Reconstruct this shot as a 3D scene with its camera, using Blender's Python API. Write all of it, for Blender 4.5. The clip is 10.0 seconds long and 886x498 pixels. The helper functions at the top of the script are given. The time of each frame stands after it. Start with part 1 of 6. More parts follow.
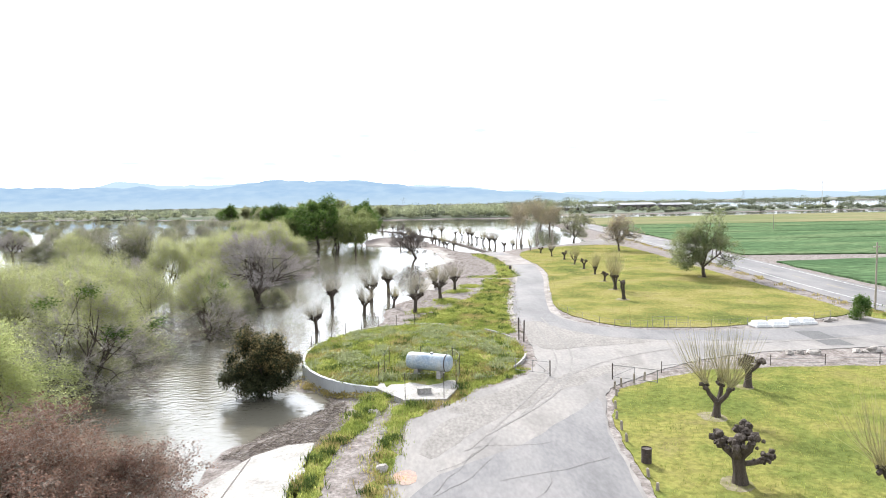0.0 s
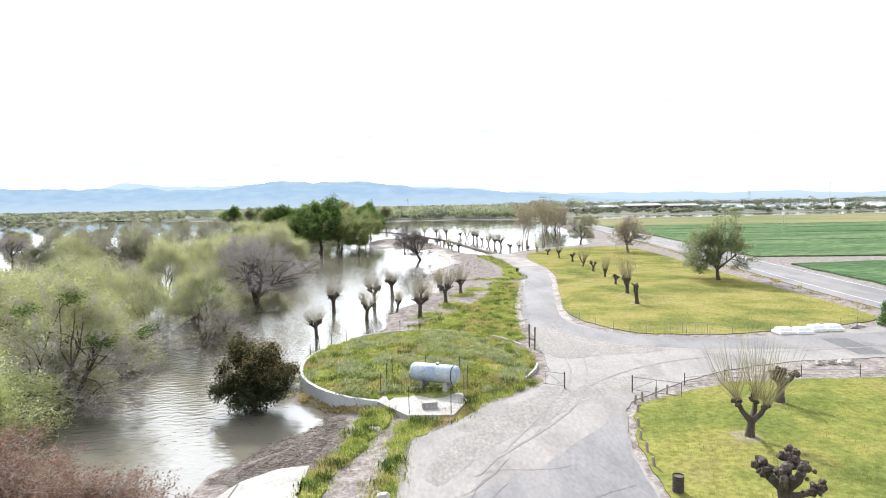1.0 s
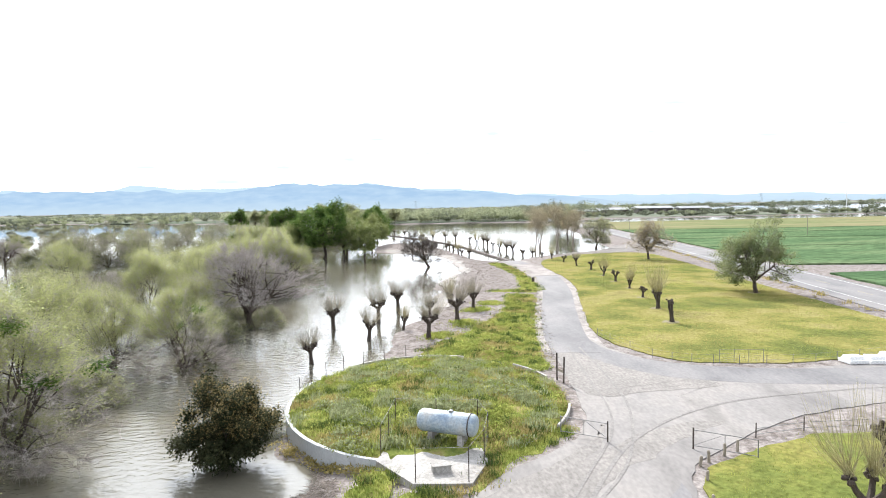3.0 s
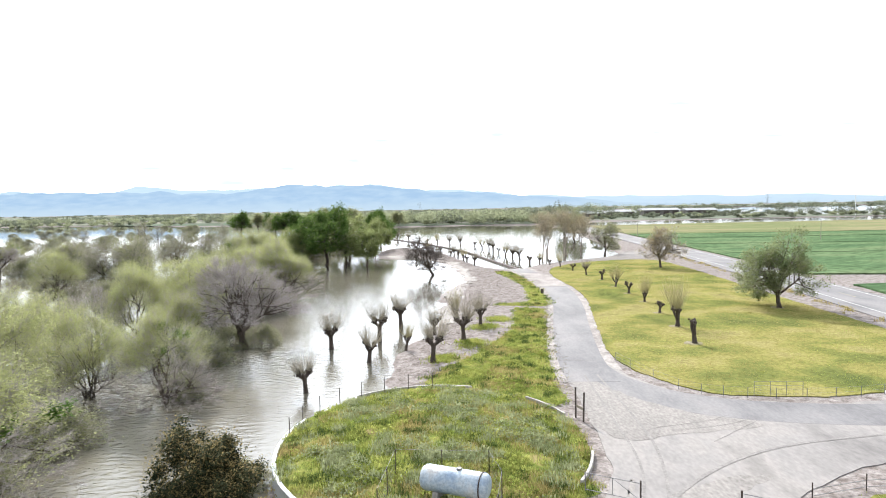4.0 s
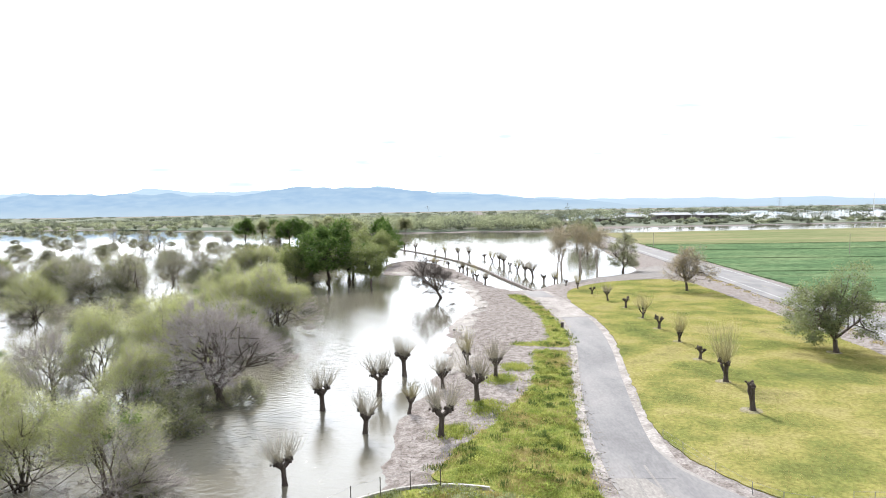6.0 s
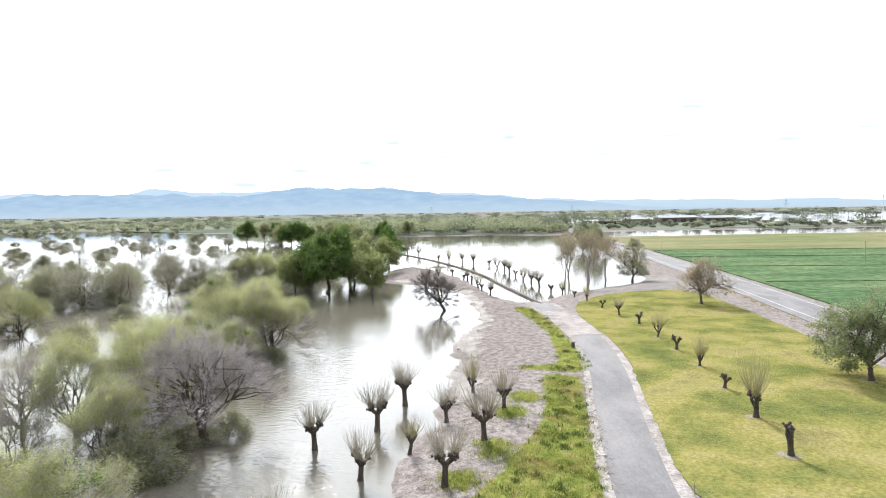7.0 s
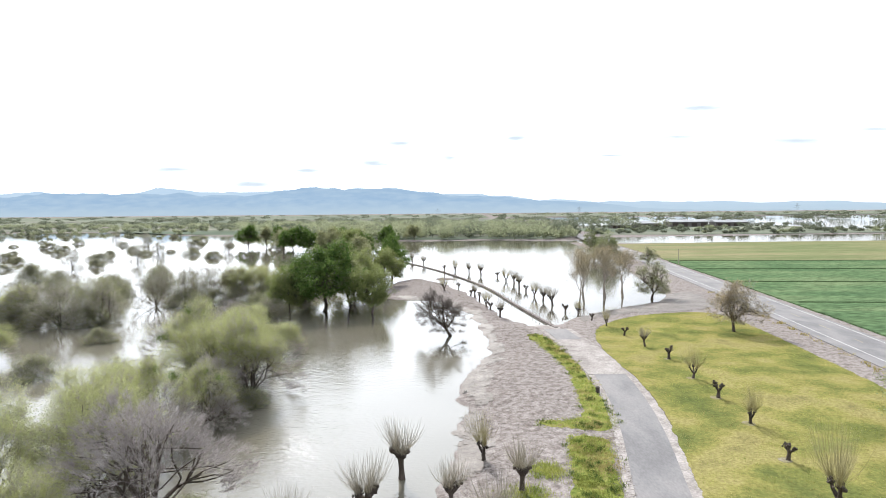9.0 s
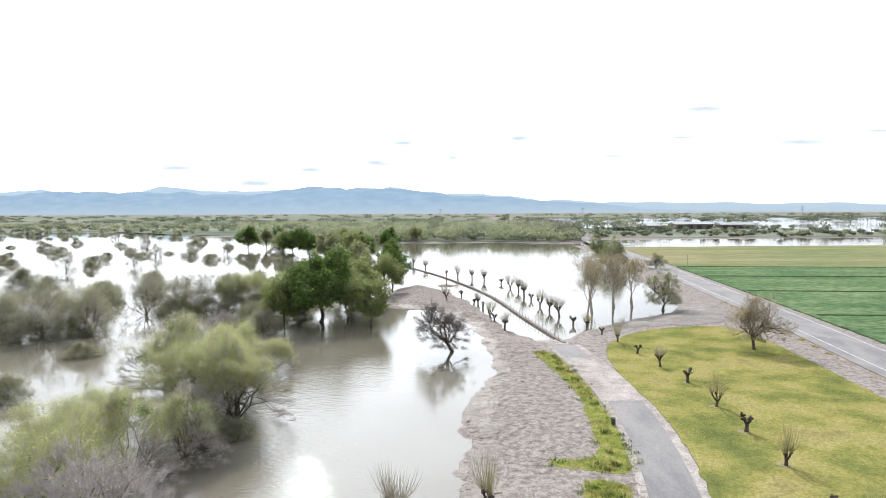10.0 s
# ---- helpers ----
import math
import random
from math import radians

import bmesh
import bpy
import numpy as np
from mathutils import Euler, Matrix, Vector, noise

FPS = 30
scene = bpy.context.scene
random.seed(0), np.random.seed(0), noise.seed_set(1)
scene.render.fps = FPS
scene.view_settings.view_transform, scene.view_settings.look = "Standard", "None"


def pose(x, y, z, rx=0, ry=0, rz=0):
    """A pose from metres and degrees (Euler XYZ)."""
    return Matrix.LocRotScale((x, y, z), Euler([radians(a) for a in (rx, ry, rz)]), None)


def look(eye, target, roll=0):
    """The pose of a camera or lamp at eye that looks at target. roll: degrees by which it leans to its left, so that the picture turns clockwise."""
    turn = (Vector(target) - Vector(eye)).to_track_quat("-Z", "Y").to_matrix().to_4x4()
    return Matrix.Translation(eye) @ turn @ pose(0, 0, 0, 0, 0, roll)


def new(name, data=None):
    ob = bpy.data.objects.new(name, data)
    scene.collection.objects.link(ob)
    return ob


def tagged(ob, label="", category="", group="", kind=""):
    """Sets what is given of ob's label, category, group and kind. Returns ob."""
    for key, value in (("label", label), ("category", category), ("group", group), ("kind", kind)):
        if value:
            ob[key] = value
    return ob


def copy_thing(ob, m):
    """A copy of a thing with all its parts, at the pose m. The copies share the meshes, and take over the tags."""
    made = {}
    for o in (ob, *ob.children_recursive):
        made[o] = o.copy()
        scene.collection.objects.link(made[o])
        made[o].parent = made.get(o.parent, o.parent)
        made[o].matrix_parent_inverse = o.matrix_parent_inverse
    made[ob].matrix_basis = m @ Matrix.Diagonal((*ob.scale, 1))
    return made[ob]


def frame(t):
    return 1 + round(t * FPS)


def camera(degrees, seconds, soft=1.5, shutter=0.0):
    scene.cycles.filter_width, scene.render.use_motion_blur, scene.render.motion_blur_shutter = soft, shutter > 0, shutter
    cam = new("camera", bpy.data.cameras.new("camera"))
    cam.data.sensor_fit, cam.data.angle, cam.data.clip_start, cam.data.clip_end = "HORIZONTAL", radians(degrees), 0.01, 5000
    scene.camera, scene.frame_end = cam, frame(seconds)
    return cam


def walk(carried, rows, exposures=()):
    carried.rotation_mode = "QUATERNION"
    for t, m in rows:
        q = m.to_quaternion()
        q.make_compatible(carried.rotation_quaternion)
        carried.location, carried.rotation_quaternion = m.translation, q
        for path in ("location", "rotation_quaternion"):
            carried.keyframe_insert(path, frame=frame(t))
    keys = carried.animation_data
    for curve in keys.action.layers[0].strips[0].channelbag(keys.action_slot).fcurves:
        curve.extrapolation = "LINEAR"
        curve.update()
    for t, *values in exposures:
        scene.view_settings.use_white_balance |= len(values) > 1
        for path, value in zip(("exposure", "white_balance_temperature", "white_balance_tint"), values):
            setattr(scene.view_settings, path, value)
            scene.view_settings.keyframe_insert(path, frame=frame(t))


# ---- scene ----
# ---- camera ----
cam = camera(71.0, 10.0, soft=1.0)
PATH = [
    (0, (0.352, 2.917, 13.352), (0.4220, 4.9106, 13.2033), -1.03),
    (0.5, (0.322, 4.317, 13.369), (0.3852, 6.3110, 13.2223), -1.04),
    (1, (0.293, 5.881, 13.265), (0.3494, 7.8746, 13.1200), -1.05),
    (1.5, (0.265, 7.601, 13.178), (0.3148, 9.5955, 13.0343), -1.06),
    (2, (0.238, 9.469, 13.195), (0.2814, 11.4634, 13.0531), -1.06),
    (2.5, (0.213, 11.470, 13.364), (0.2492, 13.4652, 13.2237), -1.07),
    (3, (0.188, 13.590, 13.700), (0.2181, 15.5851, 13.5625), -1.07),
    (3.5, (0.165, 15.811, 14.198), (0.1883, 17.8064, 14.0623), -1.06),
    (4, (0.143, 18.117, 14.834), (0.1598, 20.1121, 14.7001), -1.05),
    (4.5, (0.122, 20.490, 15.576), (0.1325, 22.4858, 15.4432), -1.04),
    (5, (0.102, 22.918, 16.386), (0.1065, 24.9132, 16.2548), -1.02),
    (5.5, (0.084, 25.387, 17.228), (0.0818, 27.3825, 17.0985), -0.99),
    (6, (0.066, 27.890, 18.070), (0.0585, 29.8858, 17.9421), -0.95),
    (6.5, (0.050, 30.424, 18.887), (0.0365, 32.4199, 18.7608), -0.90),
    (7, (0.035, 32.992, 19.664), (0.0159, 34.9876, 19.5389), -0.85),
    (7.5, (0.021, 35.602, 20.396), (-0.0034, 37.5983, 20.2711), -0.78),
    (8, (0.008, 38.273, 21.087), (-0.0212, 40.2691, 20.9629), -0.70),
    (8.5, (-0.003, 41.030, 21.754), (-0.0376, 43.0262, 21.6301), -0.61),
    (9, (-0.014, 43.910, 22.421), (-0.0525, 45.9053, 22.2973), -0.51),
    (9.5, (-0.023, 46.957, 23.119), (-0.0660, 48.9531, 22.9956), -0.39),
    (10, (-0.031, 50.232, 23.884), (-0.0779, 52.2280, 23.7598), -0.25),
]
walk(cam, [(t, look(eye, target, roll)) for t, eye, target, roll in PATH],
     exposures=[(0, 0.55), (2.5, 0.55), (5, 0.52), (7.5, 0.38), (10, 0.23)])

# ---- world and sun ----
SUN_AZ, SUN_EL = radians(-14), radians(36)      # azimuth from +y, to the left
world = bpy.data.worlds.new("world")
scene.world = world
world.use_nodes = True
wn, wl = world.node_tree.nodes, world.node_tree.links
wn.clear()
w_out = wn.new("ShaderNodeOutputWorld")
w_bg = wn.new("ShaderNodeBackground")
w_sky = wn.new("ShaderNodeTexSky")
w_sky.sky_type = "NISHITA"
w_sky.sun_disc = False
w_sky.sun_elevation = SUN_EL
w_sky.sun_rotation = SUN_AZ
w_sky.air_density, w_sky.dust_density, w_sky.ozone_density = 1.0, 1.0, 1.0
w_co = wn.new("ShaderNodeTexCoord")
# thin grey-blue cloud bellies low in the sky: sideways, height, half width, half height (per metre ahead)
CLOUDS = [(-0.086, 0.108, 0.050, 0.0075), (-0.130, 0.077, 0.046, 0.008), (0.098, 0.114, 0.026, 0.008), (-0.006, 0.084, 0.032, 0.006), (0.392, 0.158, 0.05, 0.007), (0.352, 0.113, 0.05, 0.004),
          (-0.448, 0.070, 0.055, 0.006), (-0.236, 0.066, 0.034, 0.007), (0.54, 0.105, 0.05, 0.005), (-0.32, 0.045, 0.06, 0.008), (0.66, 0.122, 0.03, 0.003), (0.25, 0.085, 0.04, 0.003)]
w_sep = wn.new("ShaderNodeSeparateXYZ")
w_ahead = wn.new("ShaderNodeMath")
w_ahead.operation = "MAXIMUM"
w_ahead.inputs[1].default_value = 0.02
w_flat = wn.new("ShaderNodeCombineXYZ")
wl.new(w_co.outputs["Generated"], w_sep.inputs["Vector"])
wl.new(w_sep.outputs["Y"], w_ahead.inputs[0])
for axis_name in ("X", "Z"):
    div = wn.new("ShaderNodeMath")
    div.operation = "DIVIDE"
    wl.new(w_sep.outputs[axis_name], div.inputs[0])
    wl.new(w_ahead.outputs["Value"], div.inputs[1])
    wl.new(div.outputs["Value"], w_flat.inputs["X" if axis_name == "X" else "Y"])
w_map = wn.new("ShaderNodeMapping")
w_map.inputs["Scale"].default_value = (14, 70, 1)
w_noise = wn.new("ShaderNodeTexNoise")
w_noise.inputs["Scale"].default_value = 1.6
w_noise.inputs["Detail"].default_value = 5
wl.new(w_flat.outputs["Vector"], w_map.inputs["Vector"])
wl.new(w_map.outputs["Vector"], w_noise.inputs["Vector"])
nearest = None
for cx, cz, cw, ch in CLOUDS:
    off = wn.new("ShaderNodeVectorMath")
    off.operation = "SUBTRACT"
    off.inputs[1].default_value = (cx, cz, 0)
    wl.new(w_flat.outputs["Vector"], off.inputs[0])
    wide = wn.new("ShaderNodeVectorMath")
    wide.operation = "MULTIPLY"
    wide.inputs[1].default_value = (1 / cw, 1 / ch, 0)
    wl.new(off.outputs["Vector"], wide.inputs[0])
    far_off = wn.new("ShaderNodeVectorMath")
    far_off.operation = "LENGTH"
    wl.new(wide.outputs["Vector"], far_off.inputs[0])
    if nearest is None:
        nearest = far_off.outputs["Value"]
    else:
        low_of = wn.new("ShaderNodeMath")
        low_of.operation = "MINIMUM"
        wl.new(nearest, low_of.inputs[0])
        wl.new(far_off.outputs["Value"], low_of.inputs[1])
        nearest = low_of.outputs["Value"]
w_torn = wn.new("ShaderNodeMath")
w_torn.operation = "MULTIPLY_ADD"
w_torn.inputs[1].default_value = 1.25
wl.new(w_noise.outputs["Fac"], w_torn.inputs[0])
wl.new(nearest, w_torn.inputs[2])
w_ramp = wn.new("ShaderNodeMapRange")
w_ramp.interpolation_type = "SMOOTHSTEP"
w_ramp.inputs["From Min"].default_value, w_ramp.inputs["From Max"].default_value = 0.7, 2.0
w_ramp.inputs["To Min"].default_value, w_ramp.inputs["To Max"].default_value = 1.0, 0.0
wl.new(w_torn.outputs["Value"], w_ramp.inputs["Value"])
w_mix = wn.new("ShaderNodeMix")
w_mix.data_type = "RGBA"
# thin bright cloud veil, glowing round the sun
w_dot = wn.new("ShaderNodeVectorMath")
w_dot.operation = "DOT_PRODUCT"
w_dot.inputs[1].default_value = (math.sin(SUN_AZ) * math.cos(SUN_EL), math.cos(SUN_AZ) * math.cos(SUN_EL), math.sin(SUN_EL))
w_max = wn.new("ShaderNodeMath")
w_max.operation = "MAXIMUM"
w_max.inputs[1].default_value = 0.0
w_pow = wn.new("ShaderNodeMath")
w_pow.operation = "POWER"
w_pow.inputs[1].default_value = 7.0
w_mad = wn.new("ShaderNodeMath")
w_mad.operation = "MULTIPLY_ADD"
w_mad.inputs[1].default_value, w_mad.inputs[2].default_value = 48.0, 11.6
w_tint = wn.new("ShaderNodeVectorMath")
w_tint.operation = "SCALE"
w_tint.inputs[0].default_value = (0.945, 1.0, 1.085)
wl.new(w_co.outputs["Generated"], w_dot.inputs[0])
wl.new(w_dot.outputs["Value"], w_max.inputs[0])
wl.new(w_max.outputs["Value"], w_pow.inputs[0])
wl.new(w_pow.outputs["Value"], w_mad.inputs[0])
wl.new(w_mad.outputs["Value"], w_tint.inputs["Scale"])
wl.new(w_tint.outputs["Vector"], w_mix.inputs["B"])
w_mix.inputs["Factor"].default_value = 0.96
w_belly = wn.new("ShaderNodeMix")
w_belly.data_type = "RGBA"
w_belly.inputs["B"].default_value = (7.3, 8.3, 9.3, 1)
wl.new(w_ramp.outputs["Result"], w_belly.inputs["Factor"])
wl.new(w_mix.outputs["Result"], w_belly.inputs["A"])
wl.new(w_sky.outputs["Color"], w_mix.inputs["A"])
wl.new(w_belly.outputs["Result"], w_bg.inputs["Color"])
w_bg.inputs["Strength"].default_value = 0.085
wl.new(w_bg.outputs["Background"], w_out.inputs["Surface"])

sun = new("sun", bpy.data.lights.new("sun", "SUN"))
sun.data.energy, sun.data.angle, sun.data.color = 5.0, radians(0.6), (1.0, 0.95, 0.88)
sun_dir = Vector((math.sin(SUN_AZ) * math.cos(SUN_EL), math.cos(SUN_AZ) * math.cos(SUN_EL), math.sin(SUN_EL)))
sun.matrix_world = look(sun_dir * 100, (0, 0, 0))


# ---- materials ----
def material(name, stops, scale=1.0, fine=None, rough=0.9, bump=0.3, bump_scale=None, detail=6, vary=0.0, metal=0.0,
             translucent=0.0, stretch=None, spec=0.3, emit=0.0, island=False, speck=(0.78, 1.2)):
    """Noise between colour stops at two scales, with relief; vary: brightness by object or island."""
    m = bpy.data.materials.new(name)
    m.use_nodes = True
    n, l = m.node_tree.nodes, m.node_tree.links
    b = n["Principled BSDF"]
    co = n.new("ShaderNodeTexCoord")
    src = co.outputs["Object"]
    if stretch:
        mp = n.new("ShaderNodeMapping")
        mp.inputs["Scale"].default_value = stretch
        l.new(src, mp.inputs["Vector"])
        src = mp.outputs["Vector"]
    tx = n.new("ShaderNodeTexNoise")
    tx.inputs["Scale"].default_value, tx.inputs["Detail"].default_value = scale, detail
    tx.inputs["Roughness"].default_value = 0.62
    l.new(src, tx.inputs["Vector"])
    rp = n.new("ShaderNodeValToRGB")
    el = rp.color_ramp.elements
    while len(el) < len(stops):
        el.new(0.5)
    for e, (p, c) in zip(el, stops):
        e.position, e.color = p, (*c, 1)
    l.new(tx.outputs["Fac"], rp.inputs["Fac"])
    col = rp.outputs["Color"]
    tf = n.new("ShaderNodeTexNoise")
    tf.inputs["Scale"].default_value, tf.inputs["Detail"].default_value = fine or scale * 14, 4
    l.new(src, tf.inputs["Vector"])
    mr = n.new("ShaderNodeMapRange")
    mr.inputs["From Min"].default_value, mr.inputs["From Max"].default_value = 0.3, 0.7
    mr.inputs["To Min"].default_value, mr.inputs["To Max"].default_value = speck
    l.new(tf.outputs["Fac"], mr.inputs["Value"])
    mul = n.new("ShaderNodeVectorMath")
    mul.operation = "SCALE"
    l.new(col, mul.inputs[0])
    l.new(mr.outputs["Result"], mul.inputs["Scale"])
    col = mul.outputs["Vector"]
    if vary:
        if island:
            rnd = n.new("ShaderNodeNewGeometry").outputs["Random Per Island"]
        else:
            rnd = n.new("ShaderNodeObjectInfo").outputs["Random"]
        m2 = n.new("ShaderNodeMapRange")
        m2.inputs["To Min"].default_value, m2.inputs["To Max"].default_value = 1 - vary, 1 + vary
        l.new(rnd, m2.inputs["Value"])
        mu = n.new("ShaderNodeVectorMath")
        mu.operation = "SCALE"
        l.new(col, mu.inputs[0])
        l.new(m2.outputs["Result"], mu.inputs["Scale"])
        col = mu.outputs["Vector"]
    l.new(col, b.inputs["Base Color"])
    b.inputs["Roughness"].default_value, b.inputs["Metallic"].default_value = rough, metal
    b.inputs["Specular IOR Level"].default_value = spec
    if bump:
        bp = n.new("ShaderNodeBump")
        bp.inputs["Strength"].default_value, bp.inputs["Distance"].default_value = bump, 0.05
        if bump_scale:
            tb = n.new("ShaderNodeTexNoise")
            tb.inputs["Scale"].default_value, tb.inputs["Detail"].default_value = bump_scale, 4
            l.new(src, tb.inputs["Vector"])
            l.new(tb.outputs["Fac"], bp.inputs["Height"])
        else:
            l.new(tf.outputs["Fac"], bp.inputs["Height"])
        l.new(bp.outputs["Normal"], b.inputs["Normal"])
    if emit:
        l.new(col, b.inputs["Emission Color"])
        b.inputs["Emission Strength"].default_value = emit
    if translucent:
        tr = n.new("ShaderNodeBsdfTranslucent")
        l.new(col, tr.inputs["Color"])
        mx = n.new("ShaderNodeMixShader")
        mx.inputs["Fac"].default_value = translucent
        l.new(b.outputs["BSDF"], mx.inputs[1])
        l.new(tr.outputs["BSDF"], mx.inputs[2])
        l.new(mx.outputs["Shader"], n["Material Output"].inputs["Surface"])
    return m


def leaf_material(name, a, b, translucent=0.35, vary=0.35):
    return material(name, [(0.38, a), (0.62, b)], scale=0.7, fine=5, rough=0.85, bump=0, vary=vary, translucent=translucent, island=True, spec=0.08)


M_SOIL = material("soil", [(0.33, (0.12, 0.102, 0.093)), (0.45, (0.172, 0.152, 0.143)), (0.52, (0.205, 0.184, 0.175)), (0.59, (0.25, 0.229, 0.219)), (0.71, (0.175, 0.152, 0.142))],
                  scale=1.3, fine=6.0, bump=0.45, bump_scale=9, detail=15, speck=(0.68, 1.3), spec=0.0)
M_DAMP = material("damp_mud", [(0.3, (0.065, 0.054, 0.046)), (0.5, (0.10, 0.086, 0.077)), (0.7, (0.15, 0.133, 0.12))], scale=0.25, fine=2, rough=0.7, bump=0.8, bump_scale=5, detail=13, speck=(0.7, 1.3))
M_TRODDEN = material("trodden_soil", [(0.35, (0.13, 0.125, 0.05)), (0.5, (0.19, 0.17, 0.11)), (0.65, (0.23, 0.205, 0.16))], scale=0.9, fine=4, bump=0.5, detail=8, spec=0.0)
M_ASPHALT = material("worn_asphalt", [(0.34, (0.128, 0.121, 0.118)), (0.43, (0.168, 0.158, 0.153)), (0.5, (0.196, 0.185, 0.179)), (0.57, (0.215, 0.201, 0.191)), (0.66, (0.165, 0.154, 0.147))],
                     scale=0.2, fine=5.0, bump=0.05, bump_scale=14, detail=15, stretch=(1.0, 0.45, 1), speck=(0.88, 1.12))
M_ASPHALT_DARK = material("road_asphalt", [(0.36, (0.118, 0.115, 0.119)), (0.47, (0.146, 0.142, 0.146)), (0.54, (0.162, 0.157, 0.159)), (0.64, (0.182, 0.174, 0.174))],
                          scale=0.3, fine=6, bump=0.04, bump_scale=16, detail=15, stretch=(1, 0.4, 1), speck=(0.88, 1.12))
M_DUST = material("dry_dust", [(0.36, (0.18, 0.169, 0.16)), (0.5, (0.202, 0.19, 0.18)), (0.64, (0.225, 0.211, 0.199))], scale=0.45, fine=6, bump=0.05, detail=14, stretch=(1, 0.5, 1), spec=0.05)
M_TRACK = material("tyre_track", [(0.38, (0.158, 0.149, 0.143)), (0.6, (0.19, 0.179, 0.171))], scale=0.8, fine=7, bump=0.1, detail=12)
M_CRACK = material("crack", [(0.3, (0.125, 0.12, 0.117)), (0.7, (0.155, 0.149, 0.145))], scale=2, bump=0)
M_PATCH = material("fresh_asphalt", [(0.3, (0.075, 0.075, 0.08)), (0.7, (0.11, 0.108, 0.108))], scale=0.6, fine=9, bump=0.1)
M_GRAVEL = material("gravel_road", [(0.34, (0.19, 0.172, 0.163)), (0.5, (0.26, 0.24, 0.229)), (0.66, (0.325, 0.303, 0.29))],
                    scale=0.5, fine=4, bump=0.4, bump_scale=7, detail=12, spec=0.0)
M_LAWN = material("lawn_grass", [(0.34, (0.079, 0.095, 0.033)), (0.44, (0.126, 0.134, 0.043)), (0.52, (0.184, 0.172, 0.059)), (0.59, (0.216, 0.193, 0.080)), (0.69, (0.147, 0.132, 0.059))],
                  scale=0.13, fine=3.4, bump=1.0, bump_scale=5, detail=15, speck=(0.72, 1.26), spec=0.0)
M_LAWN_NEAR = material("lush_lawn", [(0.33, (0.080, 0.102, 0.03)), (0.46, (0.122, 0.138, 0.04)), (0.56, (0.178, 0.172, 0.054)), (0.70, (0.155, 0.138, 0.06))],
                       scale=0.22, fine=3.4, bump=1.0, bump_scale=6, detail=15, speck=(0.7, 1.28), spec=0.0)
M_WEEDS = material("weeds", [(0.36, (0.085, 0.11, 0.03)), (0.46, (0.135, 0.16, 0.042)), (0.54, (0.19, 0.195, 0.06)), (0.64, (0.215, 0.18, 0.085))],
                   scale=0.8, fine=5, bump=0.9, bump_scale=6, detail=12, spec=0.0)
M_BLADE = leaf_material("grass_blades", (0.17, 0.215, 0.05), (0.31, 0.325, 0.09), 0.58, 0.3)
M_BLADE_DRY = leaf_material("dry_blades", (0.25, 0.21, 0.085), (0.36, 0.30, 0.125), 0.5, 0.25)
M_BLADE_DARK = leaf_material("dark_weeds", (0.055, 0.085, 0.026), (0.11, 0.15, 0.045), 0.3, 0.35)
M_BLADE_PALE = leaf_material("pale_weeds", (0.21, 0.24, 0.12), (0.31, 0.335, 0.19), 0.5, 0.25)
M_CROP = material("crop", [(0.36, (0.058, 0.098, 0.050)), (0.5, (0.078, 0.122, 0.062)), (0.64, (0.112, 0.150, 0.080))], scale=0.05, fine=1.1,
                  bump=0.8, bump_scale=2.5, stretch=(0.45, 1.3, 1), detail=12, speck=(0.55, 1.45), spec=0.0)
M_STUBBLE = material("young_crop", [(0.36, (0.115, 0.14, 0.068)), (0.5, (0.165, 0.165, 0.09)), (0.64, (0.215, 0.185, 0.118))], scale=0.02, fine=0.4,
                     bump=0.4, bump_scale=1.5, stretch=(0.4, 2.0, 1), detail=8, spec=0.0)
M_FURROW = material("furrow", [(0.3, (0.014, 0.026, 0.012)), (0.7, (0.026, 0.04, 0.018))], scale=0.5, spec=0.0)
M_CONCRETE = material("concrete", [(0.34, (0.22, 0.208, 0.196)), (0.52, (0.31, 0.298, 0.283)), (0.68, (0.385, 0.37, 0.355))], scale=0.7, fine=7, bump=0.2, detail=12)
M_WHITEWASH = material("whitewash", [(0.28, (0.33, 0.35, 0.37)), (0.45, (0.46, 0.48, 0.50)), (0.7, (0.55, 0.565, 0.58))], scale=0.7, fine=9, bump=0.05, detail=8, speck=(0.9, 1.08))
M_WHITE = material("white_paint", [(0.3, (0.66, 0.67, 0.68)), (0.7, (0.8, 0.8, 0.8))], scale=1.2, fine=12, rough=0.6, bump=0.1)
M_TANK = material("tank_paint", [(0.32, (0.20, 0.27, 0.36)), (0.45, (0.31, 0.37, 0.43)), (0.58, (0.42, 0.445, 0.46)), (0.72, (0.33, 0.28, 0.235))],
                  scale=0.9, fine=9, rough=0.45, bump=0.1, detail=7)
M_STEEL = material("galvanised_steel", [(0.3, (0.15, 0.15, 0.155)), (0.7, (0.25, 0.25, 0.25))], scale=3, rough=0.6, metal=0.3, bump=0)
M_RUST = material("dark_metal", [(0.3, (0.035, 0.03, 0.028)), (0.7, (0.08, 0.06, 0.05))], scale=4, rough=0.7, bump=0.2)
M_WOOD = material("weathered_wood", [(0.3, (0.22, 0.19, 0.155)), (0.7, (0.36, 0.32, 0.27))], scale=3, rough=0.9, bump=0.3, stretch=(3, 3, 0.6))
M_LINE = material("road_paint", [(0.35, (0.28, 0.28, 0.275)), (0.6, (0.48, 0.48, 0.47))], scale=1.5, fine=15, bump=0)
M_YELLOW = material("yellow_line", [(0.3, (0.22, 0.19, 0.13)), (0.7, (0.30, 0.26, 0.17))], scale=1.5, fine=15, bump=0)
